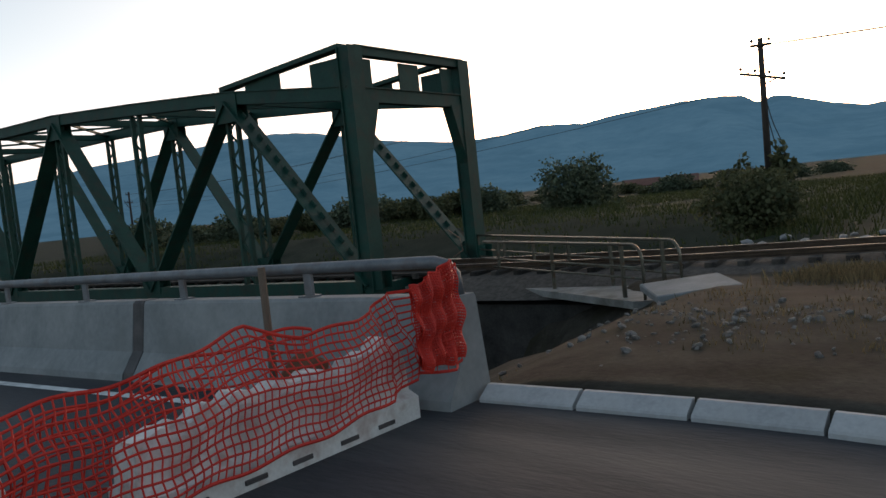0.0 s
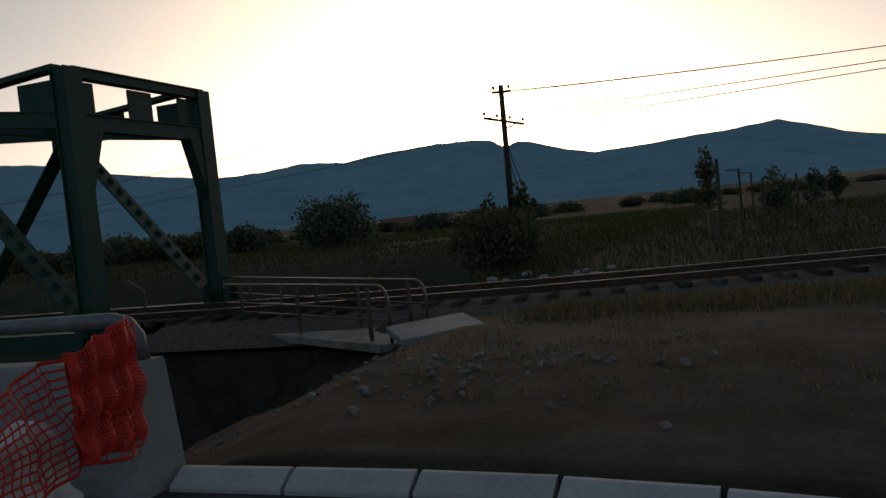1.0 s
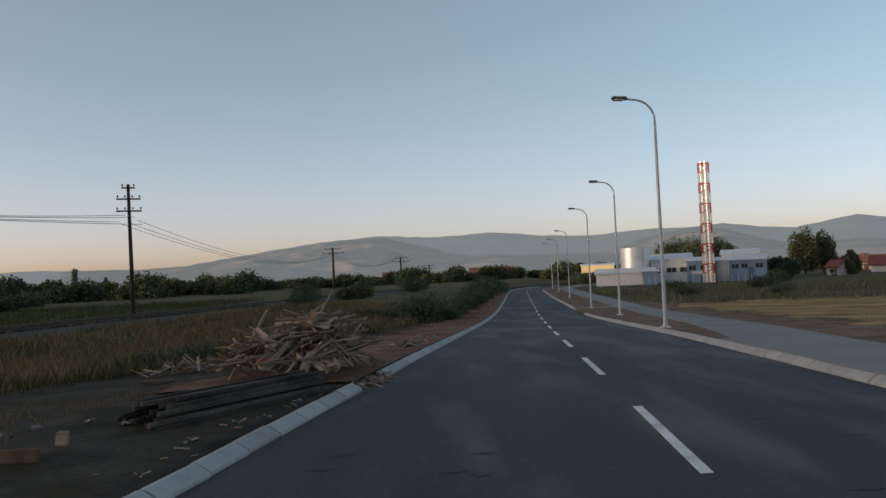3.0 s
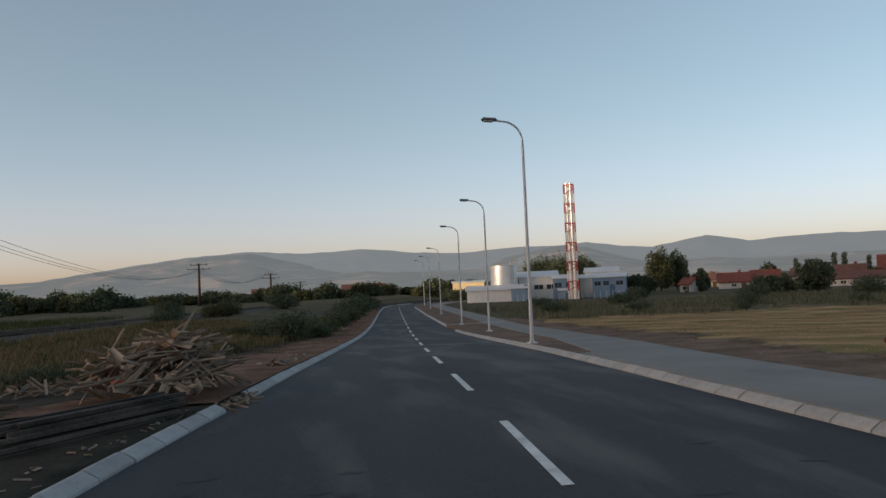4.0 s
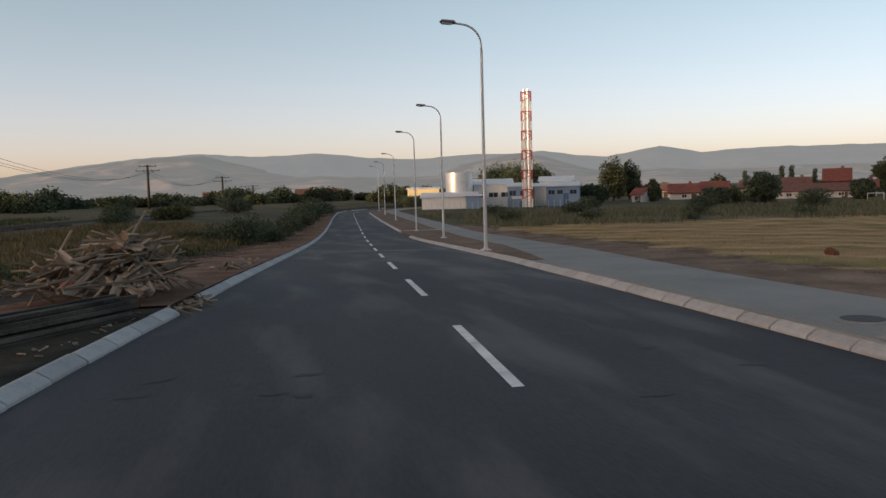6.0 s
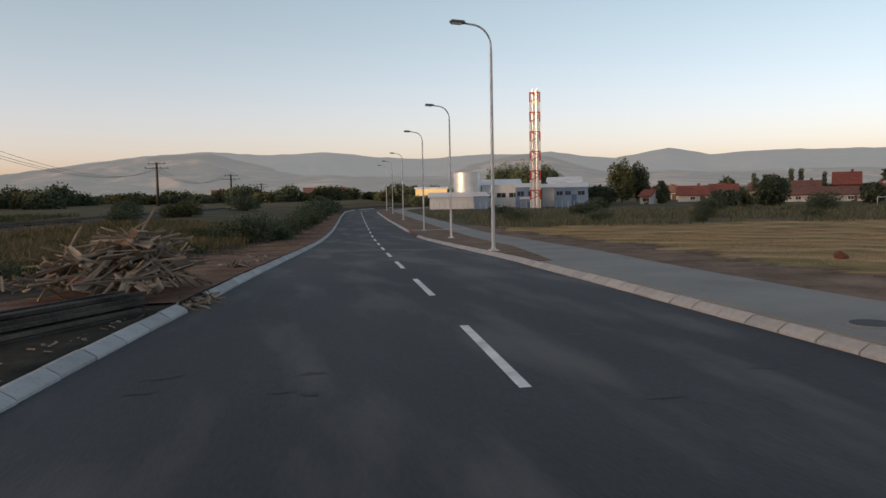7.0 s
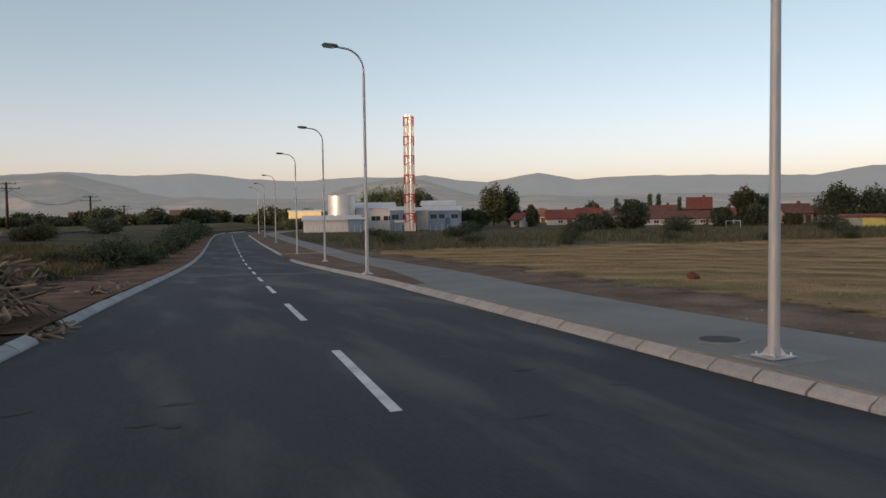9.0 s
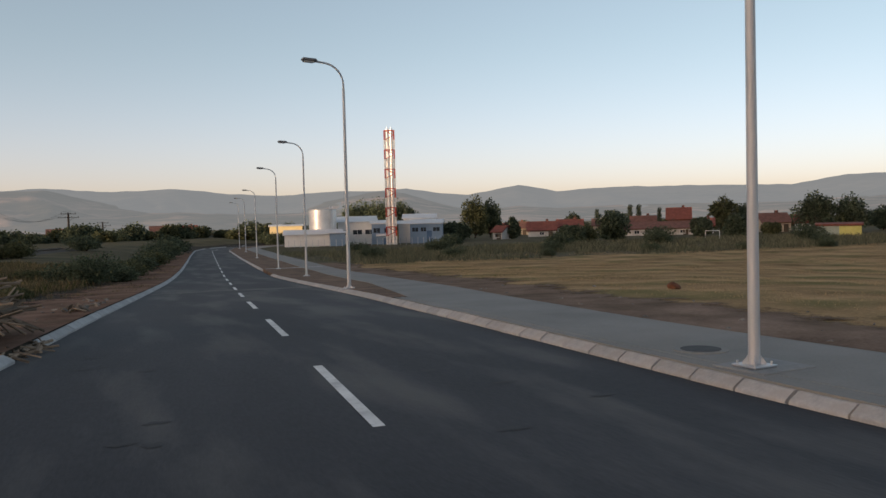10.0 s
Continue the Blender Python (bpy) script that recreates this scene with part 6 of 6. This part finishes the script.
q = way(18.35, 119.6)
mast = thing("flue_mast", "red and white lattice mast with two shiny steel flues", "chimney", (q.x, q.y, GZ), -18)
H_ = 17.3
for k in range(12):
    z0, z1 = H_ * k / 12, H_ * (k + 1) / 12
    m_ = M["chimney_red"] if k % 2 == 1 else M["chimney_white"]
    for j, (x, y) in enumerate(((-0.72, -0.52), (0.72, -0.52), (0.72, 0.52), (-0.72, 0.52))):
        bm = bmesh.new()
        box(bm, (x, y, (z0 + z1) / 2), (0.20, 0.20, z1 - z0))
        part("leg", bm, m_, mast)
    bm = bmesh.new()
    zm = (z0 + z1) / 2
    for a, b in (((-0.72, -0.52), (0.72, -0.52)), ((0.72, -0.52), (0.72, 0.52)), ((0.72, 0.52), (-0.72, 0.52)), ((-0.72, 0.52), (-0.72, -0.52))):
        beam(bm, (*a, z0), (*b, zm), 0.10, 0.10)
        beam(bm, (*b, zm), (*a, z1), 0.10, 0.10)
        beam(bm, (*a, z1 - 0.05), (*b, z1 - 0.05), 0.14, 0.14)
    part("bracing", bm, m_, mast)
for x in (-0.30, 0.30):
    bm = bmesh.new()
    tube(bm, [(x, -0.2, 0), (x, -0.2, H_ * 0.5), (x, -0.2, H_ + 0.2)], 0.27, 24, False)
    f = part("flue", bm, M["chrome"], mast, "shiny stainless steel flue", True)
    bm = bmesh.new()
    tube(bm, [(x, -0.2, H_ + 0.1), (x, -0.2, H_ + 0.5)], 0.06, 8)
    part("flue_tip", bm, M["galv"], f)
q = way(10.85, 158)
shed("long low yellow building catching the last sun", (q.x, q.y, -1.6), -11, 6.3, 8, 3.35, 0.25, "wall_yellow", "roof_white", ((-2, 1.6, 1.2, 0.8), (0, 1.6, 1.2, 0.8), (2, 1.6, 1.2, 0.8)), (), "house")

for az_, d_ in ((9.4, 150), (10.0, 146), (10.7, 149), (11.4, 147), (12.1, 150)):
    copy_thing(far_a, pose(*way(az_, d_, -1.5), 0, 0, az_ * 77) @ Matrix.Diagonal((0.5, 0.5, 0.42, 1)))
fence = thing("fence", "thin wire fence with steel posts before the works", "fence", kind="structure")
for k in range(26):
    q = way(11.0 + k * 0.42, 116)
    bm = bmesh.new()
    box(bm, (q.x, q.y, GZ + 0.6), (0.06, 0.06, 1.3))
    part("post", bm, M["galv"], fence)

# ---- village ----


def house(az, dist, w, d, h, rh, wall_m, roof_m, label, rz=None, chimney=True, dz=GZ):
    p = way(az, dist)
    e = thing("house", label, "house", (p.x, p.y, dz), -az if rz is None else rz, "houses of the village")
    bm = bmesh.new()
    a = [bm.verts.new((x, y, z)) for z in (0, h) for x, y in ((-w / 2, 0), (w / 2, 0), (w / 2, d), (-w / 2, d))]
    for f in ((0, 1, 5, 4), (1, 2, 6, 5), (2, 3, 7, 6), (3, 0, 4, 7), (4, 5, 6, 7)):
        bm.faces.new([a[i] for i in f])
    g = [bm.verts.new((s * w / 2, y, z)) for s in (-1, 1) for y, z in ((0, h), (d, h), (d / 2, h + rh))]
    bm.faces.new(g[:3])
    bm.faces.new(g[3:])
    bmesh.ops.recalc_face_normals(bm, faces=bm.faces)
    part("wall", bm, M[wall_m], e)
    bm = bmesh.new()
    sl = math.degrees(math.atan2(rh, d / 2))
    for s in (-1, 1):
        ln = math.hypot(d / 2, rh) + 0.45
        box(bm, (0, d / 2 + s * (d / 4 + 0.16), h + rh / 2), (w + 0.7, ln, 0.16), pose(0, 0, 0, -s * sl, 0, 0))
    r = part("roof", bm, M[roof_m], e)
    if chimney:
        bm = bmesh.new()
        box(bm, (w * 0.2, d * 0.55, h + rh + 0.1), (0.5, 0.5, 1.0))
        part("chimney", bm, M["roof_brown"], r)
    n = max(1, int(w / 3))
    for k in range(n):
        window(e, -w / 2 + w * (k + 0.5) / n, -0.03, h * 0.55, 0.9, min(1.1, h * 0.45))
    bm = bmesh.new()
    box(bm, (w * 0.42 - 0.5, -0.03, min(0.95, h * 0.4)), (0.85, 0.1, min(1.9, h * 0.8)), None, 0.01)
    part("door", bm, M["old_wood"], e)
    return e


house(26.0, 136, 1.9, 3, 1.5, 0.9, "house_wall", "roof_red", "small white gabled house among trees", -60)
house(29.2, 152, 5.2, 5, 1.4, 1.5, "house_wall", "roof_red", "white house with a red tiled roof")
house(31.2, 156, 4.8, 5, 1.8, 1.4, "house_wall", "roof_red", "white house with a wide red roof")
house(33.6, 168, 4.5, 5, 1.9, 1.3, "wall_cream", "roof_brown", "cream house with a brown roof")
house(36.3, 160, 4.6, 4, 1.9, 1.6, "wall_cream", "roof_brown", "cream house with a steep brown roof")
house(38.7, 158, 4.2, 4.5, 2.9, 2.0, "roof_brown", "roof_red", "tall red brick house with a red roof")
house(37.4, 142, 11.5, 5, 1.35, 1.05, "house_wall", "roof_brown", "long white barn with a brown tiled roof")
house(40.4, 150, 3.0, 4, 1.6, 1.2, "house_wall", "roof_red", "small white house with a red roof")
house(45.0, 152, 5.0, 4.5, 1.9, 1.5, "wall_cream", "roof_brown", "ochre house with a brown roof", -20)
house(46.8, 158, 4.0, 4.5, 1.7, 1.3, "house_wall", "roof_red", "white house with a red roof behind trees")
house(52.3, 150, 6.0, 5, 2.0, 1.5, "wall_cream", "roof_red", "cream house with a red roof at the field's edge")
house(27.5, 175, 4.5, 4.5, 1.7, 1.2, "wall_cream", "roof_brown", "cream house half hidden by trees")
house(-17.2, 175, 5.5, 5, 1.4, 1.3, "roof_red", "roof_red", "low red-roofed house beyond the fields", None, False, -0.9)
house(-4.0, 260, 5, 6, 1.6, 1.8, "wall_cream", "roof_brown", "low farm building with a brown roof", None, False, -0.9)
house(2.5, 230, 6, 6, 2.2, 1.8, "house_wall", "roof_brown", "white house at the road's far end", None, True, -1.4)
house(4.2, 240, 5, 5, 2.2, 1.8, "wall_cream", "roof_red", "cream house at the road's far end", None, True, -1.4)
for az, d in ((-113.5, 140), (-116.0, 150), (-110.8, 145), (-117.2, 160)):
    house(az, d, 3.2, 3, 1.6, 1.0, "house_wall", "roof_brown", "small white house below the mountain", None, False, -1.2)
q = way(48.7, 118)
kiosk = thing("kiosk", "small green and yellow kiosk with a red roof", "kiosk", (q.x, q.y, GZ), -50)
for k in range(6):
    bm = bmesh.new()
    box(bm, (-2.6 + k * 1.05, 0, 0.85), (1.03, 2.4, 1.7))
    part("panel", bm, M["kiosk_yellow" if k > 2 else "kiosk_green"], kiosk)
bm = bmesh.new()
box(bm, (0, 0, 1.85), (6.9, 2.9, 0.28), pose(0, 0, 0, 4, 0, 0), 0.03)
part("roof", bm, M["roof_red"], kiosk)
kiosk.matrix_basis = kiosk.matrix_basis @ Matrix.Diagonal((0.84, 0.84, 0.95, 1))
q = way(40.9, 112)
goal = thing("football_goal", "white steel football goal at the field's far side", "football goal", (q.x, q.y, GZ), -41)
for x in (-0.9, 0.9):
    bm = bmesh.new()
    tube(bm, [(x, 0, 0), (x, 0, 1.3)], 0.035, 8)
    part("goal_post", bm, M["paint"], goal)
bm = bmesh.new()
tube(bm, [(-0.9, 0, 1.3), (0.9, 0, 1.3)], 0.035, 8)
part("crossbar", bm, M["paint"], goal)
